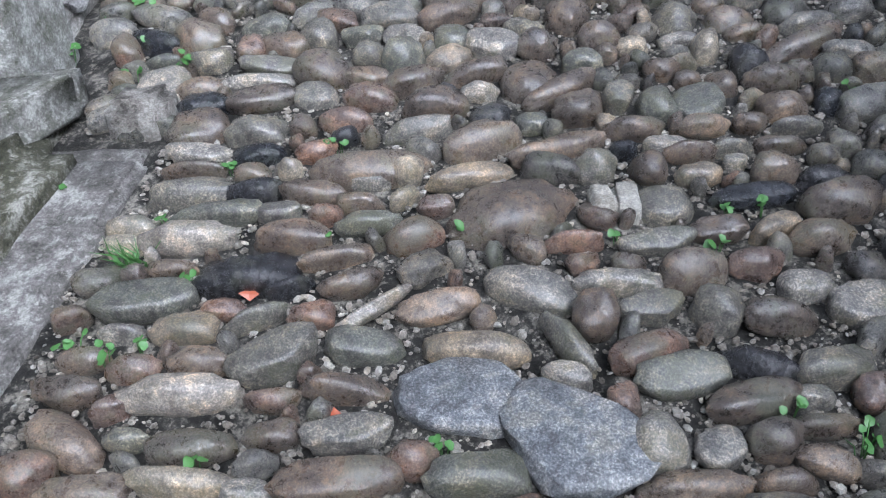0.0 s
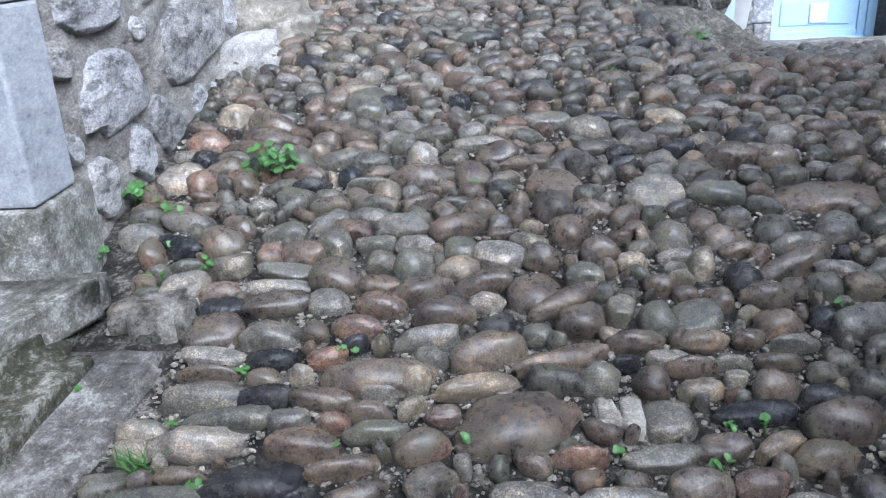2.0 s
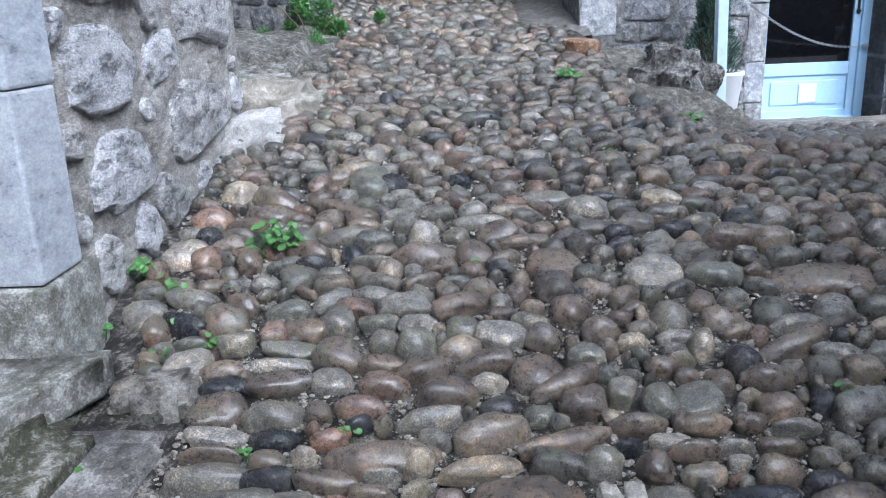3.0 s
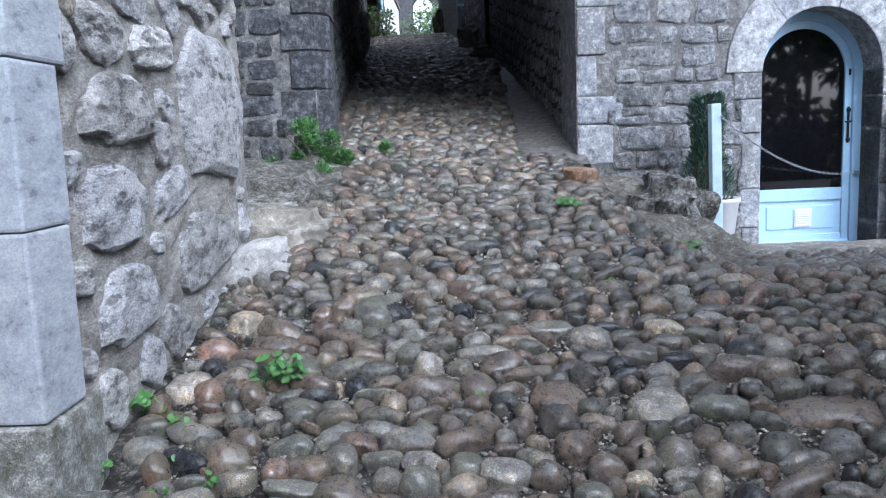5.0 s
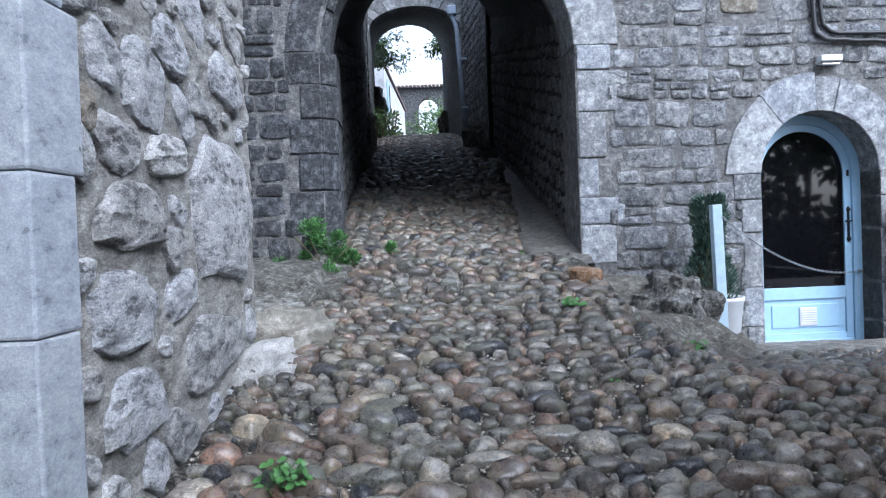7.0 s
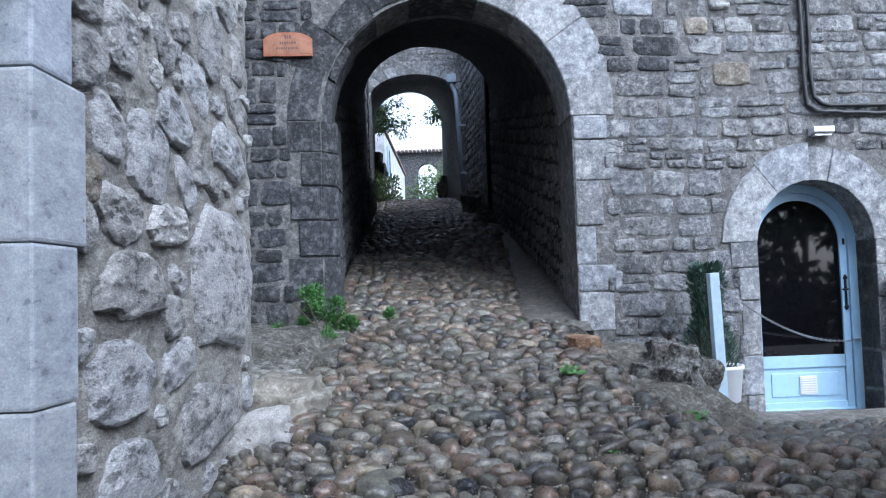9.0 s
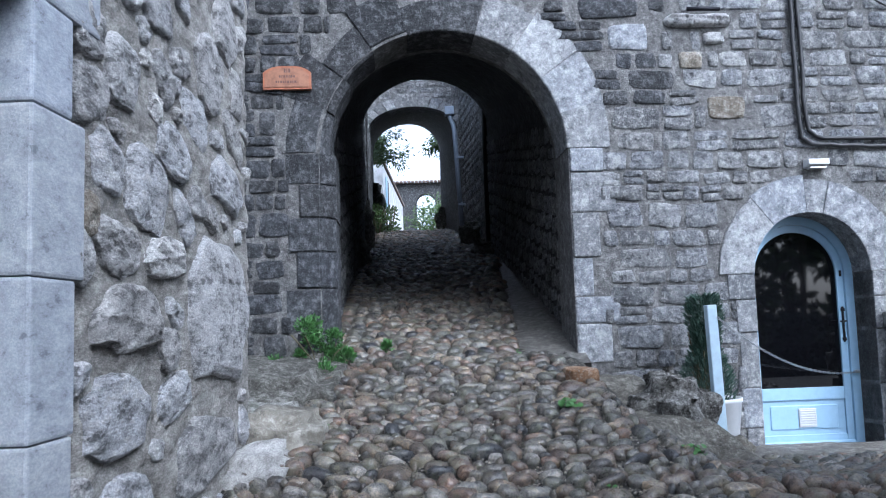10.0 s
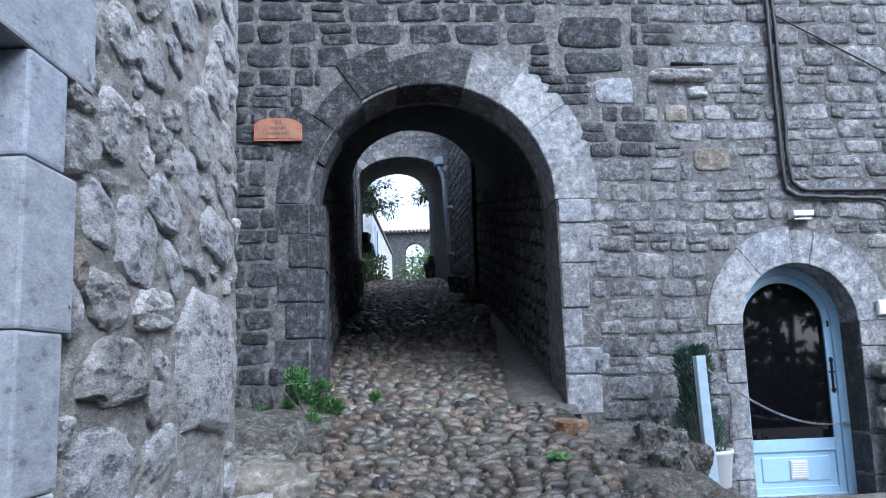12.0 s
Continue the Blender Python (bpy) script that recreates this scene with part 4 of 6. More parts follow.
def keep_out(u, z):
    if any(u0 - 0.01 < u < u1 + 0.01 and z0 - 0.01 < z < z1 + 0.01 for _, u0, u1, z0, z1, _ in WALL_FEATURES):
        return True
    return in_ring(u, z, ARCH_U, ARCH_Z, ARCH_R, 0.36, 0.27) or in_ring(u, z, DOOR_U, DOOR_Z, DOOR_R, 0.33, 0.13) or (abs(u - 3.36) < 0.12 and abs(z - 3.2) < 0.07)


def weathered(u, z):
    """Whether the stone there is dark with weathering: a broad stain over and beside the arch."""
    k = 1.36 - 0.58 * max(u, -0.5) + 0.1 * (z - 4.0) + 0.9 * noise.noise((u * 0.9, z * 0.9, 31))
    if u > 0.9 and z < 3.7:
        k -= 0.5
    return k > 0.42


def coursed(wall, mat, mats, u0, u1, z0, z1, heights, widths, seed, blocked, limit, proud=(0.012, 0.032), stuff_label="", jag=0.13):
    """Rough courses of rubble."""
    rnd = random.Random(seed)
    made, rest, z = 0, {False: [], True: []}, z0
    spots = []
    while z < z1:
        h = rnd.uniform(*heights)
        u = u0 + rnd.uniform(0, 0.1)
        while u < u1:
            w = rnd.uniform(*widths) * (1.25 if h > sum(heights) / 2 else 0.9)
            wz = z + 0.03 * noise.noise((u * 0.9, z, seed))
            pieces = [(wz, h)] if rnd.random() < 0.82 or h < 0.12 else [(wz, h * 0.52), (wz + h * 0.52, h * 0.48)]
            for pz, ph in pieces:
                uu, ww = u, w
                tries = 0
                while tries < 5 and any(blocked(uu + ww * a, pz + ph * b) for a in (0.06, 0.5, 0.94) for b in (0.08, 0.92)):
                    tries += 1
                    if blocked(uu + ww * 0.06, pz + ph * 0.5):
                        uu, ww = uu + ww * 0.28, ww * 0.72
                    else:
                        ww *= 0.72
                if tries < 5 and ww > 0.05:
                    spots.append((uu + ww / 2, pz + ph / 2, ww, ph))
            u += w
        z += h
    spots.sort(key=lambda s: math.hypot(s[0] - 1.0, s[1] - 2.6))
    for u, z, w, h in spots:
        p = rnd.uniform(*proud)
        if made < limit:
            wall_stone(wall, M_DARKSTONE if weathered(u, z) else mat, u, z, w + 0.004, h + 0.004, p, rnd.randrange(20), turn=rnd.gauss(0, 0.045), jag=jag, round_off=0.24)
            made += 1
        else:
            rest[weathered(u, z)].append(Matrix.Translation((u, 0, z)) @ Matrix.Rotation(rnd.gauss(0, 0.045), 4, "Y") @ Matrix.Diagonal((w + 0.004, p, h + 0.004, 1)))
    for dark, poses in rest.items():
        if poses:
            join_wall_stones(wall, poses, M_DARKSTONES if dark else mats, rnd, ("dark weathered " if dark else "") + stuff_label)


def wedge(wall, name, mat, c, zc, r0, r1, a0, a1, depth, proud, label="", r1b=None, splay=0.0):
    """One stone of an arch ring, between two angles, with its arrises worn."""
    bm = bmesh.new()
    n, g = 4, 0.0005
    rows = []
    for i in range(n + 1):
        a = lerp(a0 + g / r0, a1 - g / r0, i / n)
        ro = lerp(r1, r1b or r1, i / n)
        rows.append([bm.verts.new((c + r * math.cos(a), y, zc + r * math.sin(a))) for r, y in ((r0 - splay, depth), (r0 - splay, splay), (r0, -proud), (ro - g, -proud), (ro - g, depth))])
    for p, q in zip(rows, rows[1:]):
        for k in range(5):
            bm.faces.new((p[k], p[(k + 1) % 5], q[(k + 1) % 5], q[k]))
    bm.faces.new(rows[0][::-1])
    bm.faces.new(rows[-1])
    bmesh.ops.recalc_face_normals(bm, faces=bm.faces)
    edges = [e for e in bm.edges if e.calc_face_angle(0) > 0.8 and all(v.co.y < depth - 0.01 for v in e.verts)]
    bmesh.ops.bevel(bm, geom=edges, offset=0.005, segments=2, affect="EDGES")
    return part(name, bm, mat, wall, label)


def block(wall, name, mat, u0, u1, z0, z1, depth, proud, label="", bevel=0.012):
    return part(name, box_bm(u0 + 0.004, u1 - 0.004, -proud, depth, z0 + 0.004, z1 - 0.004, bevel), mat, wall, label)


def splayed_block(wall, mat, u0, u1, z0, z1, splay, proud):
    """A jamb stone whose inner arris is cut away at a slant."""
    bm = bmesh.new()
    plan = [(u0, 0.6), (u0, -proud), (u1, -proud), (u1 + splay, splay), (u1 + splay, 0.6)]
    low, high = ([bm.verts.new((u, y, z)) for u, y in plan] for z in (z0 + 0.002, z1 - 0.002))
    for k in range(5):
        bm.faces.new((low[k], low[(k + 1) % 5], high[(k + 1) % 5], high[k]))
    bm.faces.new(low[::-1])
    bm.faces.new(high)
    bmesh.ops.recalc_face_normals(bm, faces=bm.faces)
    bmesh.ops.bevel(bm, geom=[e for e in bm.edges if all(v.co.y < 0.5 for v in e.verts)], offset=0.012, segments=2, affect="EDGES")
    return part("jamb_stone", bm, mat, wall)


def dress_archway():
    rnd = random.Random(21)
    cuts = [0, 17, 36, 55, 74, 90, 106, 124, 143, 160, 180]
    for a, b in zip(cuts, cuts[1:]):
        out = rnd.uniform(0.38, 0.46) if a < 60 else rnd.uniform(0.28, 0.42)
        mat = M_DRESSED if a < 60 else M_DARKSTONE
        wedge(arch_front, "voussoir", mat, ARCH_U, ARCH_Z, ARCH_R - 0.004 + (rnd.uniform(0.0, 0.05) if a > 100 else 0), ARCH_R + out, radians(a), radians(b), 0.5, rnd.uniform(0.004, 0.02), r1b=ARCH_R + out + rnd.uniform(-0.06, 0.06), splay=0.01 + 0.12 * smooth01((a - 105) / 65))
    for k, (mat, u0, u1, z0, z1, proud) in enumerate(WALL_FEATURES):
        wall_stone(arch_front, mat, (u0 + u1) / 2, (z0 + z1) / 2, u1 - u0, z1 - z0, proud, k + 3, jag=0.09, round_off=0.24)
    # jamb stones
    for side in (-1, 1):
        z = 1.2 if side < 0 else 1.4
        while z < ARCH_Z - 0.1:
            h = min(rnd.uniform(0.2, 0.46), ARCH_Z - z)
            if ARCH_Z - z - h < 0.12:
                h = ARCH_Z - z
            e, f = ARCH_U + side * (ARCH_R - 0.004 + rnd.uniform(0, 0.012)), ARCH_U + side * (ARCH_R + rnd.uniform(0.16, 0.44))
            if side > 0:
                block(arch_front, "jamb_stone", M_DRESSED, e, f, z, z + h, 0.35, rnd.uniform(0.004, 0.03), bevel=0.018)
            else:
                splayed_block(arch_front, M_DARKSTONE, f, e, z, z + h, 0.13 + rnd.uniform(-0.012, 0.012), rnd.uniform(0.004, 0.025))
            z += h
    # ring round the blue door
    cuts = [0, 38, 76, 92, 128, 180]
    for a, b in zip(cuts, cuts[1:]):
        wedge(arch_front, "voussoir", M_DRESSED, DOOR_U, DOOR_Z, DOOR_R - 0.004, DOOR_R + rnd.uniform(0.3, 0.36), radians(a), radians(b), 0.296, rnd.uniform(0.012, 0.022))
    for s in (-1, 1):
        z = 0.35
        for h in (0.42, 0.36, 0.5, 0.3, 0.4):
            h = min(h, DOOR_Z - z)
            if h > 0.05:
                e = DOOR_U + s * (DOOR_R - 0.004)
                f = DOOR_U + s * (DOOR_R + rnd.uniform(0.16, 0.26))
                block(arch_front, "jamb_stone", M_DRESSED, min(e, f), max(e, f), z, z + h, 0.296, rnd.uniform(0.01, 0.025))
            z += h


# quoins of the left doorway; u along +y, depth into -x
LEFT = pose(-1.34, 0, 0, 0, 0, 90)


def left_doorway():
    jamb = thing("door_jamb", "blue-grey dressed stone jamb of a doorway in the rubble wall", "door jamb", LEFT, "structure")
    for z0, z1, u1 in ((0.88, 1.47, 2.545), (1.47, 1.98, 2.56), (1.98, 2.52, 2.625), (2.52, 2.87, 2.53)):
        part("jamb_stone", box_bm(2.27, u1, -0.035, 0.44, z0 + 0.0015, z1 - 0.0015, 0.012), M_QUOIN, jamb)
    part("lintel", box_bm(1.0, 2.74, -0.035, 0.44, 2.873, 3.22, 0.012), M_QUOIN, jamb)
    part("base_stone", box_bm(2.24, 2.64, -0.05, 0.44, 0.35, 0.877, 0.03), M_KERB, jamb, "lichened footing stone")
    far = thing("door_jamb", "blue-grey dressed stone jamb of the doorway's other side", "door jamb", LEFT, "structure")
    part("jamb_stone", box_bm(0.9, 1.2, -0.035, 0.44, 0.0, 2.87, 0.01), M_QUOIN, far)


def rough_slab(name, x0, x1, y0, y1, z0, z1, material, label, category, seed=1, tilt=0.0, wob=0.03, cuts=7, bevel=0.06, skew=0.0):
    """A heavy worn stone slab with wavering edges."""
    bm = bmesh.new()
    bmesh.ops.create_cube(bm, size=1.0)
    bmesh.ops.bevel(bm, geom=list(bm.edges), offset=bevel, segments=3, affect="EDGES")
    bmesh.ops.subdivide_edges(bm, edges=[e for e in bm.edges if e.calc_length() > 0.3], cuts=cuts, use_grid_fill=True)
    for v in bm.verts:
        p = Vector((lerp(x0, x1, v.co.x + 0.5), lerp(y0, y1, v.co.y + 0.5), lerp(z0, z1, v.co.z + 0.5) + tilt * (v.co.y + 0.0) * (y1 - y0)))
        p.x += skew * (p.y - y1)
        k = p * 5 + Vector((seed * 7, 0, 0))
        p += Vector((noise.noise(k), noise.noise(k + Vector((9, 0, 0))), 0.7 * noise.noise(k + Vector((0, 9, 0))))) * wob
        k = p * 19
        p += Vector((noise.noise(k), noise.noise(k + Vector((9, 0, 0))), noise.noise(k + Vector((0, 9, 0))))) * wob * 0.3
        v.co = p
    ob = part(name, bm, material, None, smooth=True)
    return tagged(ob, label, category)


def left_rubble():
    rnd = random.Random(4)
    plot = Plot(2.5, 5.1, 0.6, 5.6, 0.01)

    def lay(u0, u1, z0, z1, mat=M_RUBBLE, turn=0.0, proud=0.04, label=""):
        u, z, w, h = (u0 + u1) / 2, (z0 + z1) / 2, u1 - u0, z1 - z0
        if turn:
            w, h = w * 0.78, h * 0.85
        plot.place(u + 2.62, z, w / 2, h / 2, turn, 1.0)
        wall_stone(wall_left, mat, u, z, w, h, proud, rnd.randrange(20), turn=-turn, jag=0.24, round_off=0.5, label=label)

    lay(0.05, 0.85, 1.67, 2.02, proud=0.045)
    lay(1.05, 2.38, 1.44, 2.34, proud=0.055)
    lay(0.58, 1.12, 2.02, 2.24)
    lay(0.32, 0.97, 2.13, 2.68, turn=-0.5)
    lay(1.04, 1.9, 2.9, 3.5, turn=-0.4)
    lay(1.5, 2.1, 3.3, 3.8, turn=-0.5)
    lay(0.17, 0.64, 3.08, 3.4, turn=-0.2)
    lay(0.0, 0.15, 2.13, 2.32, M_TAN)
    lay(0.02, 0.75, 1.3, 1.66)
    lay(0.14, 0.6, 2.62, 3.06, turn=-0.4)
    lay(0.62, 1.0, 2.8, 3.08, turn=-0.5)
    lay(1.35, 2.32, 2.42, 2.8, turn=-0.15)
    lay(0.85, 2.0, 0.95, 1.42)
    lay(0.05, 0.75, 0.9, 1.28)
    made, rest = 0, []
    for n, w, h in ((1600, 0.46, 0.28), (2000, 0.32, 0.2), (2200, 0.22, 0.14), (1600, 0.14, 0.095)):
        for _ in range(n):
            k, q = rnd.uniform(0.75, 1.3), rnd.uniform(0.8, 1.3)
            u, z, turn = rnd.uniform(2.62, 4.96), rnd.uniform(0.7, 5.3), rnd.gauss(-0.25, 0.35)
            if u + w * k / 2 > 4.92:
                continue
            if plot.place(u, z, w * k / 2, h * q / 2, turn, 0.1):
                if made > 270:
                    rest.append(Matrix.Translation((u - 2.62, 0, z)) @ Matrix.Rotation(-turn, 4, "Y") @ Matrix.Diagonal((w * k, rnd.uniform(0.018, 0.028), h * q, 1)))
                    continue
                wall_stone(wall_left, M_RUBBLE, u - 2.62, z, w * k, h * q, rnd.uniform(0.024, 0.036), rnd.randrange(20), turn=-turn, jag=0.24, round_off=0.5)
                made += 1
    if rest:
        join_wall_stones(wall_left, rest, M_RUBBLES, rnd, "small pale stones packed between the larger ones", 0.24, 0.5)


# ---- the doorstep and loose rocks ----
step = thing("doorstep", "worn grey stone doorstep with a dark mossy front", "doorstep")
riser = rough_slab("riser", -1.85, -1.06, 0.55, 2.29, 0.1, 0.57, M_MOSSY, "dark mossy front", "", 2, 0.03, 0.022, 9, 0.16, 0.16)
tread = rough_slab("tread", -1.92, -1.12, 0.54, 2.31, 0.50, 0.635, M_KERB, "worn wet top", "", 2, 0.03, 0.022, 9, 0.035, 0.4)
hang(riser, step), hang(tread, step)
rough_slab("kerb_stone", -1.5, -0.885, 0.3, 2.09, -0.1, 0.325, M_KERBTOP, "low worn kerb slab beside the doorstep", "kerb stone", 5, 0.2, 0.02, 9, 0.04, 0.19)
rough_slab("rough_stone", -1.05, -0.87, 2.14, 2.30, 0.42, 0.60, M_LUMP, "pale pitted lump of stone by the doorstep", "stone", 9, 0.0, 0.02, 3, bevel=0.16)
rough_slab("corner_stone", -1.45, -1.02, 4.35, 5.1, 0.7, 1.1, M_RUBBLEJOINT, "pale broken slab at the foot of the wall corner", "stone", 11, 0.1, 0.05, bevel=0.16)
rough_slab("guard_stone", -1.46, -0.9, 4.85, 5.5, 0.7, 1.27, M_GUARD, "rounded stone guarding the house corner", "stone", 12, 0.0, 0.06, bevel=0.16)
rough_slab("rock_ledge", -2.2, -0.98, 5.6, 7.05, 0.9, 1.5, M_BOULDER, "dark rock ledge below the archway wall", "rock", 14, 0.15, 0.07, bevel=0.16)
rough_slab("rock_ledge", -1.9, -1.05, 5.2, 6.0, 0.8, 1.28, M_KERB, "lower weathered rock ledge beside the lane", "rock", 15, 0.15, 0.07, bevel=0.16)


def earth_bank():
    """Trodden earth that rises from the cobbles to the foot of the house wall."""
    nx, ny, verts = 44, 52, []
    for j in range(ny + 1):
        for i in range(nx + 1):
            x, y = lerp(0.86, 2.3, i / nx), lerp(5.3, 7.3, j / ny)
            edge = min((x - 1.02) * 0.75 + (y - 6.2) * 0.42, (y - 5.62) * 0.8 + 0.1 * (x - 1.3), (2.22 - x) * 0.9)
            rise = 0.95 * max(edge, -0.1) if edge < 0.35 else 0.3325 + 0.5 * (edge - 0.35)
            z = min(ground_z(x, y) - 0.03 + rise, 1.06 + 0.24 * smooth01((y - 6.1) / 0.7) - 0.3 * smooth01((x - 1.75) / 0.4))
            z += 0.035 * noise.noise((x * 3, y * 3, 5)) + 0.016 * noise.noise((x * 9, y * 9, 8)) + 0.007 * noise.noise((x * 25, y * 25, 2))
            verts.append((x, y, z if 0 < i < nx and 0 < j < ny else ground_z(x, y) - 0.25))
    n = nx + 1
    faces = [(j * n + i, j * n + i + 1, (j + 1) * n + i + 1, (j + 1) * n + i) for j in range(ny) for i in range(nx)]
    tagged(new("earth_bank", mesh_from("earth_bank", verts, faces, M_EARTH, True)), "trodden brown earth bank beside the lane", "bank", "", "structure")


earth_bank()


def mud_apron():
    """Trodden mud with bedded grit before the blue door."""
    nx, ny, verts = 60, 34, []
    for j in range(ny + 1):
        for i in range(nx + 1):
            x, y = lerp(1.85, 4.6, i / nx), lerp(5.85, 7.4, j / ny)
            z = ground_z(x, y) + 0.018 + 0.02 * noise.noise((x * 3, y * 3, 1)) + 0.012 * noise.noise((x * 10, y * 10, 4)) + 0.005 * noise.noise((x * 30, y * 30, 4))
            verts.append((x, y, z if 0 < i < nx and 0 < j < ny else z - 0.15))
    n = nx + 1
    faces = [(j * n + i, j * n + i + 1, (j + 1) * n + i + 1, (j + 1) * n + i) for j in range(ny) for i in range(nx)]
    tagged(new("mud_apron", mesh_from("mud_apron", verts, faces, M_MUD, True)), "trodden brown mud before the blue door", "ground", "", "structure")


mud_apron()
rough_slab("conglomerate_rock", 1.33, 1.95, 6.02, 6.8, 0.8, 1.33, M_CONGLOMERATE, "dark pitted conglomerate boulder on the bank", "rock", 17, 0.05, 0.085, 16, bevel=0.27)
rough_slab("bank_foot", 1.45, 2.05, 5.85, 6.32, 0.4, 0.9, M_EARTH, "low rock foot of the bank by the post", "rock", 63, 0.1, 0.05, bevel=0.16)
rough_slab("earth_mound", 1.85, 2.36, 6.45, 7.15, 0.3, 0.79, M_EARTH, "low trodden mound under the plant pot", "mound", 64, 0.0, 0.03, bevel=0.12)
orange = new("orange_stone", pebble_mesh("orange_stone", 91, M_ORANGE, 3, 0.6, 0.1, 0.75))
orange.matrix_world = pose(0.93, 6.3, 1.36, 6, 3, 8) @ Matrix.Diagonal((0.27, 0.24, 0.17, 1))
tagged(orange, "flat orange-brown stone lying at the lane's edge", "stone")
rough_slab("prop_stone", 0.84, 1.0, 6.22, 6.42, 1.2, 1.33, M_GREYSTONE, "small grey stone under the orange one", "stone", 28, 0.0, 0.02, 3, bevel=0.16)
rough_slab("door_threshold", 2.66, 3.85, 7.2, 7.8, 0.2, 0.5, M_KERB, "worn stone threshold below the blue door", "threshold", 19, 0.0, 0.02)
for i, (x, y, z, s) in enumerate(((4.02, 7.3, 0.75, 0.3), (4.05, 7.3, 1.02, 0.27), (4.0, 7.32, 1.28, 0.26), (4.04, 7.32, 1.5, 0.22), (4.03, 7.33, 1.71, 0.2))):
    rough_slab("stacked_stone", x - 0.13, x + 0.28, y - 0.15, y + 0.1, z - s / 2, z + s / 2, M_KERB, "dark rough stone stacked against the house wall", "stone", 40 + i, 0.0, 0.03, 3, bevel=0.16)
for x0, x1, y0, y1, z0, z1, s in ((0.36, 0.72, 15.4, 16.3, 3.0, 3.45, 50), (0.1, 0.6, 16.6, 17.6, 3.3, 3.95, 51), (-2.2, -1.55, 13.0, 14.6, 2.6, 3.3, 52), (-2.4, -1.75, 15.5, 17.2, 3.0, 4.4, 53), (-2.9, -2.1, 23.0, 24.1, 3.9, 6.0, 55), (-0.55, 0.1, 22.8, 24.0, 3.9, 5.2, 56), (0.3, 0.68, 14.6, 15.3, 2.9, 3.22, 54)):
    rough_slab("rock", x0, x1, y0, y1, z0, z1, M_BOULDER, "dark rock at the foot of the passage wall", "rock", s, 0.1, 0.08, bevel=0.16)


def ramp_strip():
    """The smooth paved strip along the passage wall."""
    n, verts, faces = 14, [], []
    for k in range(n + 1):
        y = lerp(6.95, 14.6, k / n)
        xr = LANE_R(max(y, 7.3)) + 0.02
        xl = xr - max(0.04, 0.62 * (1 - (y - 7.1) / 7.5))
        z = lane_z(y)
        for x, dz in ((xl, -0.1), (xl, 0.0), (lerp(xl, xr, 0.35), 0.02), (lerp(xl, xr, 0.7), 0.045), (xr, 0.06), (xr, -0.1)):
            dz *= min(1.0, 0.0 + k / 2) if dz > 0 else 1
            verts.append((x + 0.02 * noise.noise((x * 3, y * 2, 1)), y, z + dz - (0.03 if k == 0 else 0) + 0.012 * noise.noise((x * 4, y * 3, 7))))
    for k in range(n):
        for i in range(5):
            faces.append((k * 6 + i, k * 6 + i + 1, k * 6 + i + 7, k * 6 + i + 6))
    faces += [tuple(range(6)), tuple(range(n * 6, n * 6 + 6))[::-1]]
    tagged(new("ramp_strip", mesh_from("ramp_strip", verts, faces, M_RAMP, True)), "smooth worn paving strip along the passage wall", "paving", "", "structure")


ramp_strip()


# ---- the blue glazed door; u along the wall, depth into it, z up ----
def arched_band(r0, r1, foot, y0, y1, zc, n=20, closed_foot=None):
    """A band round an arched opening, from foot to foot."""
    bm = bmesh.new()
    path = [(-1, foot)] + [(math.pi * (1 - i / n), None) for i in range(n + 1)] + [(1, foot)]
    rows = []
    for a, z in path:
        pts = []
        for r, y in ((r0, y0), (r1, y0), (r1, y1), (r0, y1)):
            pts.append(bm.verts.new((DOOR_U + a * r, y, z) if z is not None else (DOOR_U + r * math.cos(a), y, zc + r * math.sin(a))))
        rows.append(pts)
    for p, q in zip(rows, rows[1:]):
        for k in range(4):
            bm.faces.new((p[k], p[(k + 1) % 4], q[(k + 1) % 4], q[k]))
    bm.faces.new(rows[0])
    bm.faces.new(rows[-1][::-1])
    return bm


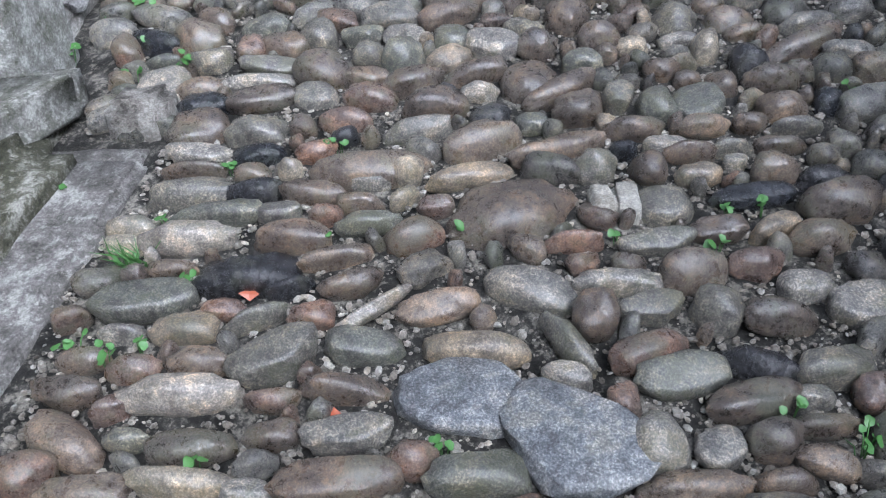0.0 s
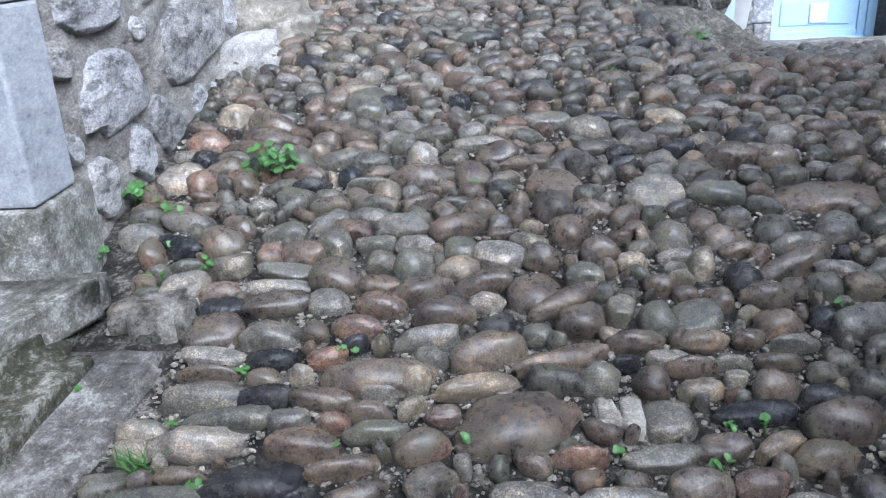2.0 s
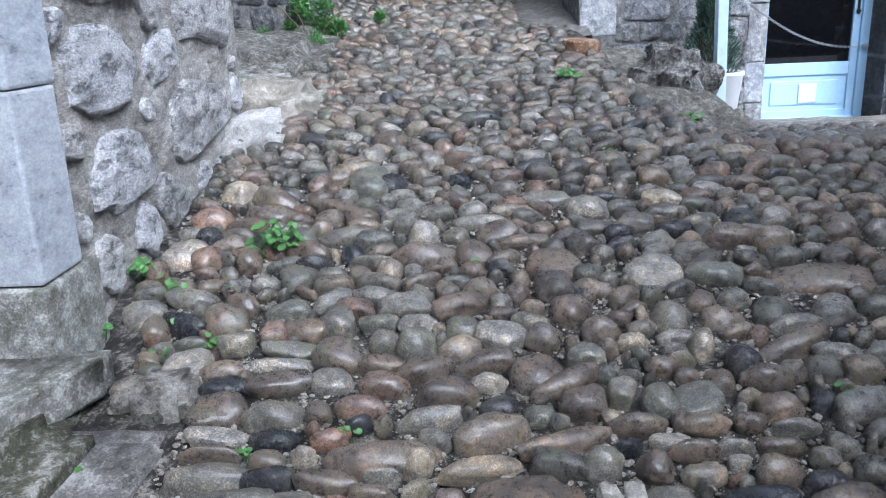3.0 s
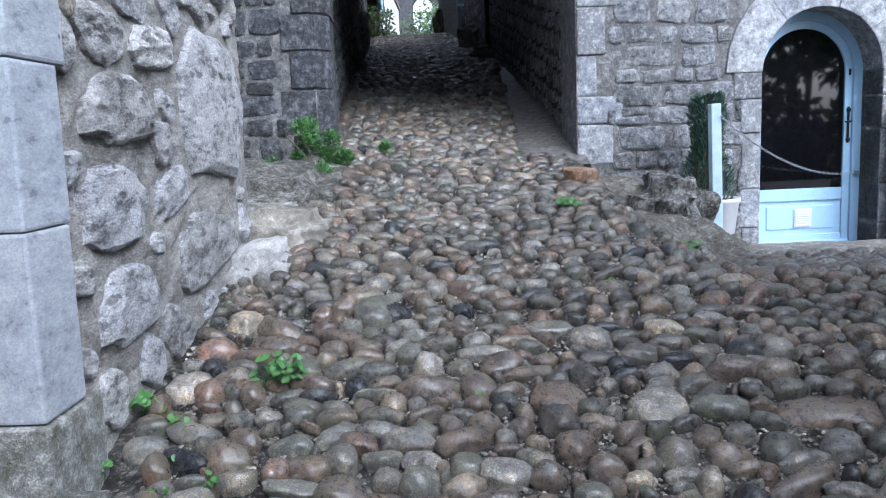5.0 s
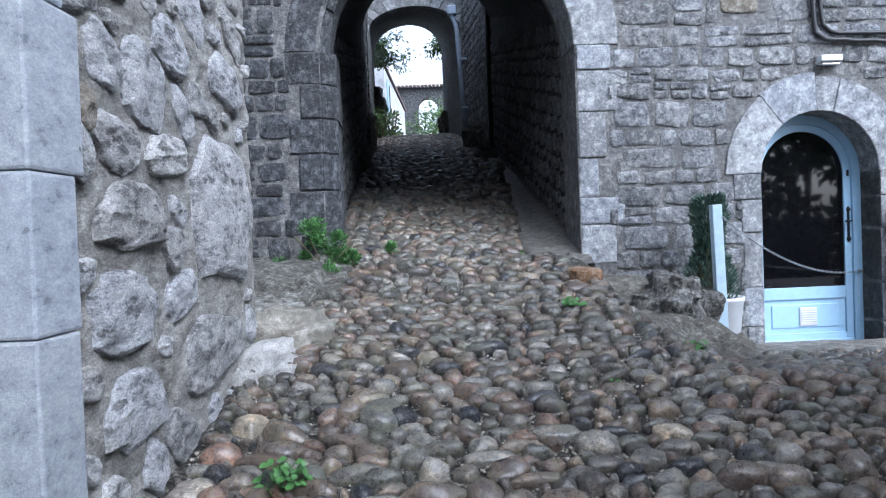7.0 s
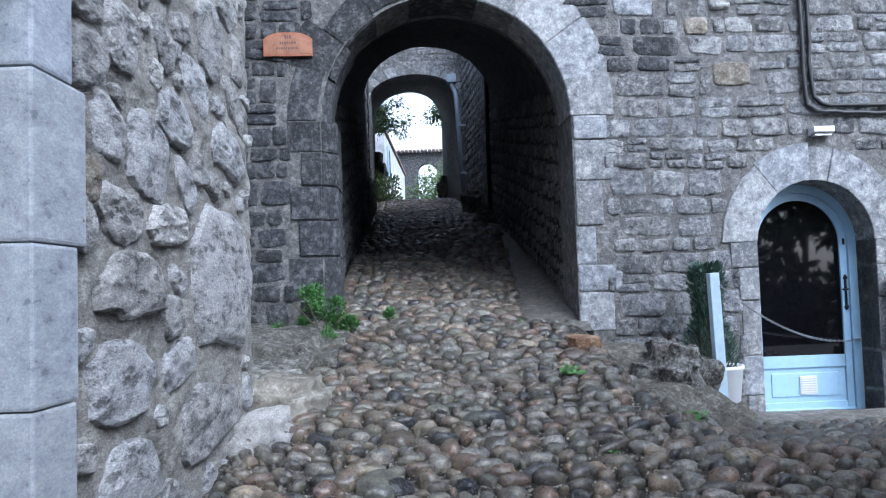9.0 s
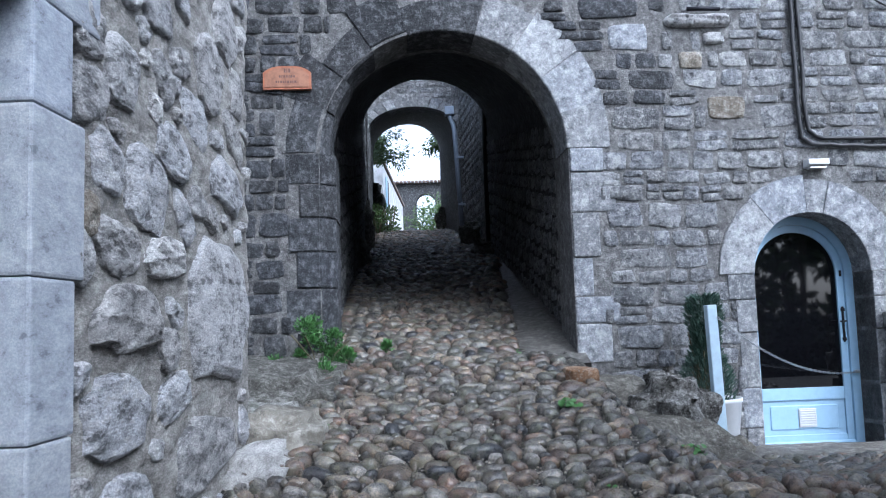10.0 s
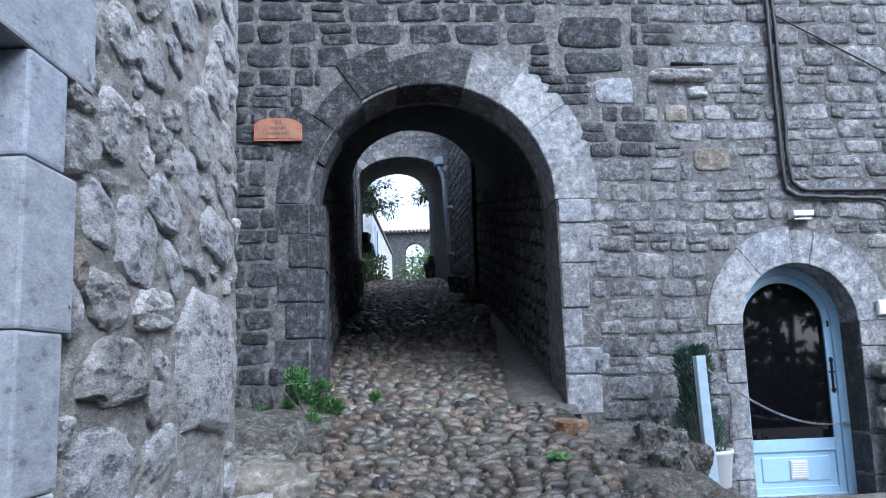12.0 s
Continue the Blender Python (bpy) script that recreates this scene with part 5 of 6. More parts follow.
def blue_door():
    d = thing("glazed_door", "pale blue arched wooden door with a dark glass pane, closed", "door", WALL)
    part("door_frame", arched_band(0.476, 0.557, 0.52, 0.30, 0.42, DOOR_Z), M_BLUE, d)
    part("stile", arched_band(0.405, 0.473, 0.535, 0.325, 0.38, DOOR_Z), M_BLUE, d)
    bm = bmesh.new()
    ring = [(-0.41, 1.06), (0.41, 1.06)] + [(0.41 * math.cos(math.pi * i / 20), DOOR_Z + 0.41 * math.sin(math.pi * i / 20)) for i in range(21)]
    f = bm.faces.new([bm.verts.new((DOOR_U + a, 0.348, z)) for a, z in ring])
    back = bmesh.ops.extrude_face_region(bm, geom=[f])["geom"]
    bmesh.ops.translate(bm, verts=[v for v in back if isinstance(v, bmesh.types.BMVert)], vec=(0, 0.01, 0))
    part("pane", bm, M_GLASS, d, "dark reflecting glass")
    part("rail", box_bm(DOOR_U - 0.403, DOOR_U + 0.403, 0.326, 0.38, 0.965, 1.08, 0.004), M_BLUE, d)
    part("rail", box_bm(DOOR_U - 0.403, DOOR_U + 0.403, 0.326, 0.38, 0.535, 0.64, 0.004), M_BLUE, d)
    panel = part("panel", box_bm(DOOR_U - 0.403, DOOR_U + 0.403, 0.345, 0.37, 0.64, 0.965), M_BLUE, d)
    part("panel_field", box_bm(DOOR_U - 0.33, DOOR_U + 0.33, 0.335, 0.36, 0.69, 0.915, 0.008), M_BLUE, panel)
    vent = part("vent", box_bm(3.22, 3.39, 0.322, 0.34, 0.71, 0.885, 0.004), M_WHITE, d, "white slatted ventilation grille")
    for k in range(7):
        part("slat", box_bm(3.232, 3.378, 0.314, 0.324, 0.725 + k * 0.022, 0.737 + k * 0.022, 0.002), M_WHITE, vent)
    plate = part("handle_plate", box_bm(3.71, 3.732, 0.312, 0.328, 1.5, 1.84, 0.006), M_IRON, d, "black iron handle plate")
    v, f = tube([(3.72, 0.315, 1.70), (3.72, 0.27, 1.70), (3.69, 0.265, 1.695), (3.66, 0.265, 1.70)], 0.009)
    hang(new("handle", mesh_from("handle", v, f, M_IRON, True)), plate)
    for z in (1.53, 1.81):
        part("scroll", box_bm(3.7, 3.742, 0.31, 0.322, z - 0.015, z + 0.015, 0.008), M_IRON, plate)
    part("hinge_plate", box_bm(3.715, 3.735, 0.315, 0.328, 2.13, 2.19, 0.003), M_IRON, d)
    part("door_weatherboard", box_bm(DOOR_U - 0.47, DOOR_U + 0.47, 0.295, 0.33, 0.535, 0.58, 0.012), M_BLUE, d)
    return d


blue_door()
# Flat near-black panel in place of an unlit room.
tagged(part("doorway_back", box_bm(DOOR_U - 0.65, DOOR_U + 0.65, 0.56, 0.61, 0.3, 2.8), M_DARK, None), "near-black panel standing for the unlit room behind the glazed door", "backdrop", "", "structure").matrix_world = WALL


# ---- post, chain, pot and shrub beside the door ----
def post_and_chain():
    p = thing("post", "pale blue painted wooden post with a dark blue side", "post", pose(2.06, 6.45, 0.62, 0, -1.6, 4))
    part("shaft", box_bm(-0.045, 0.035, -0.03, 0.05, 0, 1.26, 0.006), M_POSTBLUE, p)
    part("side_board", box_bm(0.036, 0.048, 0.0, 0.05, 0.55, 1.12, 0.003), M_BLUEDARK, p, "dark blue board")
    a, b = Vector((2.05, 6.39, 1.78)), WALL @ Vector((3.80, 0.28, 1.22))
    chain = thing("chain", "slack galvanised chain hung from the post to the door", "chain")
    n = 56
    link_v, link_f = tube([(0.016 * math.cos(w) * 1.0, 0, 0.009 * math.sin(w)) for w in [2 * math.pi * i / 10 for i in range(11)]], 0.0032, 5)
    me = mesh_from("link", link_v, link_f, M_STEEL, True)
    pts = [a.lerp(b, i / n) - Vector((0, 0, 0.16 * 4 * (i / n) * (1 - i / n))) for i in range(n + 1)]
    for i in range(n):
        c, d = (pts[i] + pts[i + 1]) / 2, pts[i + 1] - pts[i]
        o = hang(new("link", me), chain)
        q = d.to_track_quat("X", "Z").to_matrix().to_4x4()
        o.matrix_world = Matrix.Translation(c) @ q @ Matrix.Rotation(radians(90 * (i % 2)), 4, "X") @ Matrix.Diagonal((d.length / 0.026, 1, 1, 1))
    hook = part("hook", box_bm(-0.02, 0.02, -0.02, 0.02, -0.015, 0.015, 0.004), M_STEEL, chain)
    hook.matrix_world = Matrix.Translation(b)


post_and_chain()


def lathe(profile, sides=28):
    verts, faces = [], []
    for r, z in profile:
        verts += [(r * math.cos(2 * math.pi * s / sides), r * math.sin(2 * math.pi * s / sides), z) for s in range(sides)]
    for k in range(len(profile) - 1):
        for s in range(sides):
            t = (s + 1) % sides
            faces.append((k * sides + s, k * sides + t, (k + 1) * sides + t, (k + 1) * sides + s))
    faces.append(tuple(range(sides))[::-1])
    return verts, faces


def leaf_cloud(n, size, place, rnd, narrow=0.45, droop=0.5):
    """Many small bent leaves; place() gives where each one grows and which way it points."""
    verts, faces = [], []
    for _ in range(n):
        p, d = place()
        d = Vector(d).normalized()
        s = d.cross(Vector((rnd.uniform(-1, 1), rnd.uniform(-1, 1), rnd.uniform(-1, 1)))).normalized()
        up = s.cross(d)
        l = size * rnd.uniform(0.6, 1.3)
        k = len(verts)
        w = l * narrow * 0.5
        p = Vector(p)
        verts += [p, p + d * l * 0.45 + s * w + up * l * 0.08, p + d * l - up * l * droop * 0.3, p + d * l * 0.45 - s * w + up * l * 0.08, p + d * l * 0.5]
        faces += [(k, k + 1, k + 4), (k + 1, k + 2, k + 4), (k, k + 4, k + 3), (k + 4, k + 2, k + 3)]
    return verts, faces


def potted_shrub():
    pot = thing("plant_pot", "white tapered plant pot with a dark conifer", "plant pot", pose(2.13, 6.9, 0.785) @ Matrix.Diagonal((1.18, 1.18, 1.0, 1)))
    hang(new("pot_body", mesh_from("pot_body", *lathe([(0.165, 0), (0.175, 0.012), (0.2, 0.27), (0.21, 0.28), (0.21, 0.31), (0.195, 0.31), (0.185, 0.27), (0.02, 0.26)]), M_WHITE, True)), pot)
    rnd = random.Random(8)
    shrub = thing("shrub", "narrow dark green conifer growing in the white pot", "shrub", pose(2.1, 6.9, 1.03))
    for k in range(26):
        w, h = rnd.uniform(0, 6.28), rnd.uniform(0.35, 0.95)
        v, f = tube([(0, 0, 0), (0.08 * math.cos(w), 0.08 * math.sin(w), h * 0.4), (0.16 * math.cos(w) * rnd.random(), 0.16 * math.sin(w), h * 0.85)], 0.006, 5)
        hang(new("stem", mesh_from("stem", v, f, M_STEM)), shrub)

    def spot():
        z = rnd.random() ** 0.8
        r = 0.2 * (1 - 0.5 * z) * math.sqrt(rnd.random()) * (1 + 0.25 * math.sin(9 * z))
        w = rnd.uniform(0, 6.28)
        return (r * math.cos(w), r * math.sin(w), 0.02 + 0.9 * z), (math.cos(w) * 0.7, math.sin(w) * 0.7, rnd.uniform(0.3, 1.4))

    v, f = leaf_cloud(4600, 0.055, spot, rnd, 0.22)
    hang(new("foliage", mesh_from("foliage", v, f, M_SHRUB)), shrub)


potted_shrub()


# ---- fittings on the archway wall ----
def wall_thing(name, label, category):
    return thing(name, label, category, WALL)


def plaque():
    p = wall_thing("plaque", "orange terracotta name plaque with an arched top", "plaque")
    u0, u1, z0, z1, rise = -1.715, -1.285, 3.945, 4.10, 0.06

    def outline(inset, y):
        n = 14
        pts = [(u0 + inset, z0 + inset), (u1 - inset, z0 + inset)]
        pts += [(lerp(u1 - inset, u0 + inset, i / n), z1 - inset + (rise) * (1 - abs(2 * i / n - 1) ** 3.2)) for i in range(n + 1)]
        return [(a, y, z) for a, z in pts]

    def solid(inset, y0, y1):
        bm = bmesh.new()
        f0 = bm.faces.new([bm.verts.new(q) for q in outline(inset, y0)])
        back = bmesh.ops.extrude_face_region(bm, geom=[f0])["geom"]
        bmesh.ops.translate(bm, verts=[v for v in back if isinstance(v, bmesh.types.BMVert)], vec=(0, y1 - y0, 0))
        return bm

    part("rim", solid(0, -0.05, 0.0), M_TERRACOTTA, p)
    part("field", solid(0.02, -0.056, -0.045), plain_mat("light_terracotta", (0.33, 0.15, 0.085), 0.55, grime=0.3), p)
    for u, z, w, h in ((-1.5, 4.115, 0.05, 0.035), (-1.5, 4.062, 0.14, 0.022), (-1.5, 4.012, 0.2, 0.02)):
        x = u - w / 2
        k = 0
        while x < u + w / 2 - 0.01:
            q = (0.014, 0.009, 0.017)[k % 3]
            part("letter_bar", box_bm(x, x + q, -0.059, -0.055, z - h / 2, z + h / 2), M_LETTER, p)
            x += q + 0.008
            k += 1


plaque()


def cable(label, pts, r):
    v, f = tube(pts, r, 7)
    c = tagged(new("cable", mesh_from("cable", v, f, M_CABLE, True)), label, "cable")
    c.matrix_world = WALL


def wavy(a, b, n, amp, seed):
    return [(lerp(a[0], b[0], i / n) + amp * noise.noise((i * 0.7, seed, 0)), -0.045 + 0.006 * noise.noise((i, seed, 3)), lerp(a[1], b[1], i / n) + amp * noise.noise((i * 0.7, seed, 9))) for i in range(n + 1)]


cable("black cable running down the wall and bending along it", wavy((3.225, 9.0), (3.235, 3.52), 26, 0.016, 1) + wavy((3.25, 3.42), (3.34, 3.36), 3, 0.0, 2) + wavy((3.42, 3.35), (4.18, 3.32), 8, 0.012, 3) + wavy((4.24, 3.29), (4.28, 2.9), 4, 0.0, 4) + wavy((4.29, 2.8), (4.32, 2.2), 4, 0.005, 4), 0.022)
cable("black cable running down the wall and bending along it", wavy((3.285, 9.0), (3.30, 3.60), 26, 0.016, 5) + wavy((3.32, 3.49), (3.39, 3.43), 3, 0.0, 6) + wavy((3.46, 3.41), (6.4, 3.40), 12, 0.012, 7), 0.02)
cable("thin black cable slanting across the wall", wavy((3.28, 5.18), (4.6, 4.45), 10, 0.004, 8) + wavy((4.6, 4.45), (6.4, 3.9), 6, 0.004, 8), 0.009)


def wall_lamp():
    l = wall_thing("wall_lamp", "small white wedge-shaped lamp fixed above the door", "wall lamp")
    bm = box_bm(3.26, 3.46, -0.12, 0.0, 3.13, 3.21, 0.01)
    for v in bm.verts:
        if v.co.y < -0.08:
            v.co.z += 0.02 if v.co.z < 3.17 else -0.005
    part("lamp_body", bm, M_WHITE, l)
    part("lens", box_bm(3.28, 3.44, -0.1, -0.03, 3.118, 3.132, 0.003), M_STEEL, l)
    b = wall_thing("junction_box", "small white plastic box screwed to the wall", "junction box")
    part("box_body", box_bm(4.02, 4.13, -0.06, 0.0, 2.21, 2.35, 0.008), M_WHITE, b)
    part("box_lid", box_bm(4.028, 4.122, -0.066, -0.058, 2.218, 2.342, 0.003), M_WHITE, b)


wall_lamp()
stub = wall_thing("pipe_stub", "short dark iron pipe end lying on a ledge stone", "pipe")
v, f = tube([(2.22, -0.06, 4.66), (2.36, -0.065, 4.662), (2.53, -0.07, 4.655)], 0.022, 9)
hang(new("pipe", mesh_from("pipe", v, f, M_IRON, True)), stub)


# ---- up the lane ----
def pipe(name, label, category, pts, r, mat):
    v, f = tube(pts, r, 10)
    return tagged(new(name, mesh_from(name, v, f, mat, True)), label, category)


dp = thing("downpipe", "grey-blue zinc downpipe at the corner of the house", "downpipe")
v, f = tube([(-0.06, 18.3, 6.7), (-0.05, 18.3, 6.58), (0.02, 18.3, 6.4), (0.04, 18.3, 6.25), (0.16, 18.3, 3.7)], 0.055, 10)
hang(new("pipe", mesh_from("pipe", v, f, M_PIPE, True)), dp)
part("hopper", box_bm(-0.17, 0.05, 18.18, 18.42, 6.62, 6.82, 0.02), M_PIPE, dp)
for z in (4.5, 5.6):
    part("bracket", box_bm(0.08, 0.24, 18.24, 18.38, z, z + 0.05, 0.005), M_PIPE, dp)
pipe("downpipe", "black pipe at the end of the dark passage", "downpipe", [(0.62, 15.5, 7.0), (0.63, 15.5, 3.1)], 0.05, M_CABLE)
pipe("cable", "thin black cable down the passage wall", "cable", [(-1.93, 17.5, 9.0), (-1.93, 17.5, 4.4)], 0.02, M_CABLE)


def upper_arch_ring():
    rnd = random.Random(9)
    n = 13
    for k in range(n):
        a0, a1 = math.pi * k / n, math.pi * (k + 1) / n
        bm = bmesh.new()
        g = 0.012
        rows = []
        for a in (a0 + g, (a0 + a1) / 2, a1 - g):
            rows.append([bm.verts.new((-0.96 + r * math.cos(a), y, 6.52 + (r * 0.5 + (r - 1.06) * 0.45) * math.sin(a))) for r, y in ((1.06, 0.2), (1.06, -0.04), (1.06 + 0.26, -0.04), (1.06 + 0.26, 0.2))])
        for p, q in zip(rows, rows[1:]):
            for i in range(4):
                bm.faces.new((p[i], p[(i + 1) % 4], q[(i + 1) % 4], q[i]))
        bm.faces.new(rows[0][::-1])
        bm.faces.new(rows[-1])
        part("voussoir", bm, M_DRESSED, arch_two)


upper_arch_ring()


def far_end():
    h = thing("house", "pale plastered house beyond the upper arch", "house", pose(-3.72, 26.5, 4.2, 0, 0, 0))
    part("wall", box_bm(-3, 1.35, 0, 10, -0.5, 3.0, 0.02), M_PLASTER, h)
    bm = box_bm(-3.2, 1.42, -0.05, 10.2, 3.0, 3.1, 0.02)
    for vert in bm.verts:
        vert.co.z += 0.25 * (1.5 - vert.co.x)
    part("roof", bm, M_TILE, h)
    for z in (1.6,):
        win = part("window", box_bm(1.32, 1.37, 1.2, 2.0, z, z + 1.1), M_DARK, h)
        part("shutter", box_bm(1.37, 1.4, 0.75, 1.2, z, z + 1.1, 0.01), M_BLUE, win)
    wall = arch_wall("wall_far", M_DARKSTONE, (-14, 14), 5.02, -2, 0.6, [(0.14, 3.97, 0.5, 0)], "grey far wall with a round opening and a tiled top")
    wall.matrix_world = pose(-1.65, 42, 4.2, 0, 0, 0)
    t = thing("roof_edge", "row of rounded clay tiles along the far wall", "roof", pose(-2.05, 42, 9.22))
    for i in range(70):
        part("tile", box_bm(-7 + i * 0.2, -6.82 + i * 0.2, -0.35, 0.8, 0, 0.12, 0.05), M_TILE, t)
    rnd = random.Random(12)

    def bush(name, label, at, size, n, leaf, mat, cat):
        b = thing(name, label, cat, pose(*at))
        for k in range(7):
            w = rnd.uniform(0, 6.28)
            e = Vector((size[0] * 0.5 * math.cos(w), size[1] * 0.5 * math.sin(w), size[2] * rnd.uniform(0.5, 0.9)))
            v, f = tube([(0, 0, -0.05), e * 0.5 + Vector((0, 0, size[2] * 0.1)), e], 0.012 * max(size), 5)
            hang(new("branch", mesh_from("branch", v, f, M_STEM)), b)
        clumps = [(rnd.gauss(0, 0.32) * size[0], rnd.gauss(0, 0.32) * size[1], (0.12 + 0.8 * rnd.random()) * size[2], rnd.uniform(0.12, 0.26)) for _ in range(22)]

        def spot():
            cx, cy, cz, r = rnd.choice(clumps)
            q = Vector((rnd.gauss(0, 1), rnd.gauss(0, 1), rnd.gauss(0, 1))).normalized() * r * max(size) * rnd.random() ** 0.5 * 0.7
            return (cx + q.x, cy + q.y, max(0.0, cz + q.z)), (q.x, q.y, q.z + 0.25 * r)

        v, f = leaf_cloud(n, leaf, spot, rnd, 0.6)
        hang(new("foliage", mesh_from("foliage", v, f, mat)), b)

    bush("bush", "bright green weedy bush at the foot of the archway", (-1.2, 6.75, 1.36), (0.5, 0.4, 0.5), 4600, 0.032, M_LEAF, "bush")
    bush("bush", "green climbing bush beside the far wall", (-0.75, 37, 4.2), (0.75, 0.8, 3.5), 1500, 0.16, M_TREE, "bush")
    bush("bush", "green bush below the round opening in the far wall", (-1.25, 40.2, 4.3), (1.3, 0.7, 3.5), 2200, 0.13, M_TREE, "bush")
    bush("bush", "tall weeds at the pale house", (-2.2, 27, 4.1), (0.35, 0.8, 1.9), 900, 0.12, M_TREE, "bush")
    bush("bush", "small weeds by the upper lane", (-1.95, 20, 4.0), (0.4, 0.8, 0.9), 600, 0.08, M_TREE, "bush")
    for x, y, z, s in ((-2.15, 25.0, 7.55, 0.9), (-0.4, 25.0, 7.65, 0.65)):
        tr = thing("tree", "overhanging leafy branches against the white sky", "tree", pose(x, y, 4.2))
        off = -1.6 if x < -1 else 1.4
        v, f = tube([(off, 0, 0), (off * 0.9, 0, 1.8), (off * 0.7, 0, z - 4.6), (off * 0.2, 0, z - 4.1)], 0.07, 7)
        hang(new("trunk", mesh_from("trunk", v, f, M_STEM, True)), tr)
        clumps = [(rnd.gauss(off * 0.12, 0.34 * s), rnd.gauss(0, 0.35), z - 4.2 + rnd.gauss(0, 0.24) * s - 0.22 * abs(rnd.gauss(0, s)), 0.17) for _ in range(26)]

        def spot():
            cx, cy, cz, r = rnd.choice(clumps)
            q = Vector((rnd.gauss(0, 1), rnd.gauss(0, 1), rnd.gauss(0, 1))) * r * 0.6
            return (cx + q.x, cy + q.y, cz + q.z), (q.x, q.y, q.z - 0.1)

        v, f = leaf_cloud(2600, 0.11, spot, rnd, 0.42)
        hang(new("crown", mesh_from("crown", v, f, M_TREE)), tr)
    # Two unseen bushes, added only as shapes for the door's pane to reflect.
    bush('bush', 'unseen rounded bush added as a dark shape in the door glass', (10.2, -3.5, -0.64), (1.6, 1.6, 2.7), 2500, 0.16, M_SHRUB, 'bush')
    bush('bush', 'unseen loose greenery added to mottle the door glass reflection', (12.8, -7.5, -1.44), (4.0, 2.5, 8.0), 2200, 0.4, M_TREE, 'bush')


far_end()

# ---- weeds and fallen leaves on the lane: x, y, size ----
WEEDS = [
    (-1.12, 2.86, 2.0),
    (-1.2, 2.72, 1.6),
    (-1.2, 3.15, 1.5),
    (-1.05, 2.62, 1.4),
    (-0.22, 1.92, 1.0),
    (-1.12, 1.90, 1.0),
    (-1.40, 2.53, 1.3),
    (-1.30, 2.57, 1.6),
    (-0.86, 2.48, 2.0),
    (-0.90, 1.37, 1.6),
    (-0.82, 1.33, 1.6),
    (-0.75, 1.36, 0.9),
    (-0.56, 1.07, 1.0),
    (0.63, 1.69, 1.0),
    (0.58, 1.58, 0.9),
    (0.72, 1.04, 2.0),
    (1.11, 2.15, 1.3),
    (-0.36, 2.03, 1.4),
    (-0.35, 1.67, 0.8),
    (-0.78, 1.75, 0.7),
    (-0.67, 1.53, 1.0),
    (0.35, 1.62, 0.7),
    (-1.05, 2.44, 0.9),
    (0.61, 1.13, 0.8),
    (-0.65, 1.96, 0.7),
    (-0.07, 1.08, 0.8),
    (0.72, 1.70, 0.6),
    (-0.01, 1.68, 0.7),
    (-0.81, 3.17, 4.2),
    (-1.28, 2.98, 2.5),
    (0.02, 2.99, 1.0),
    (0.75, 4.15, 1.0),
    (-0.91, 5.24, 1.2),
    (-1.05, 5.64, 1.2),
    (1.42, 5.02, 2.5),
    (0.72, 5.49, 3.0),
    (0.50, 7.14, 1.5),
    (-1.23, 6.34, 2.0),
]


def weed(x, y, s, rnd):
    big = s >= 2.4
    w = thing("weed", "leafy green weed growing between the cobbles" if big else "small bright green round-leaved weed between the cobbles", "weed", pose(x, y, ground_z(x, y)), group="weeds in the lane")
    for _ in range(int(11 * s if big else 2 + 3 * s)):
        a, r = rnd.uniform(0, 6.28), 0.024 * s * math.sqrt(rnd.random())
        h = rnd.uniform(0.3, 1.0) * 0.034 * s * (1 - 0.3 * r / (0.024 * s)) + 0.015 if big else rnd.uniform(0.025, 0.05) * (0.75 + 0.25 * s)
        top = Vector((r * math.cos(a) * 1.25, r * math.sin(a), h))
        q = rnd.uniform(0.012, 0.024) if big else rnd.uniform(0.006, 0.012) * (1 + 0.12 * s)
        nrm = Vector((rnd.gauss(0, 0.45) + r * 6 * math.cos(a), rnd.gauss(-0.35, 0.4), 1)).normalized()
        m = nrm.to_track_quat("Z", "Y").to_matrix()
        lobes = 10
        verts = [top - nrm * q * 0.25]
        for i in range(lobes):
            b = 2 * math.pi * i / lobes
            rr = q * (1 + 0.18 * math.cos(3 * b)) * (0.7 if i == 0 else 1)
            verts.append(top + m @ Vector((rr * math.cos(b), rr * math.sin(b), 0)))
        faces = [(0, 1 + i, 1 + (i + 1) % lobes) for i in range(lobes)]
        v, f = tube([(top.x * 0.3, top.y * 0.3, -0.01), tuple(top * 0.6 + Vector((0, 0, h * 0.1))), tuple(top - nrm * q * 0.2)], 0.0013, 4)
        hang(new("leaf", mesh_from("leaf", verts + v, faces + [tuple(i + len(verts) for i in t) for t in f], M_LEAF, True)), w)


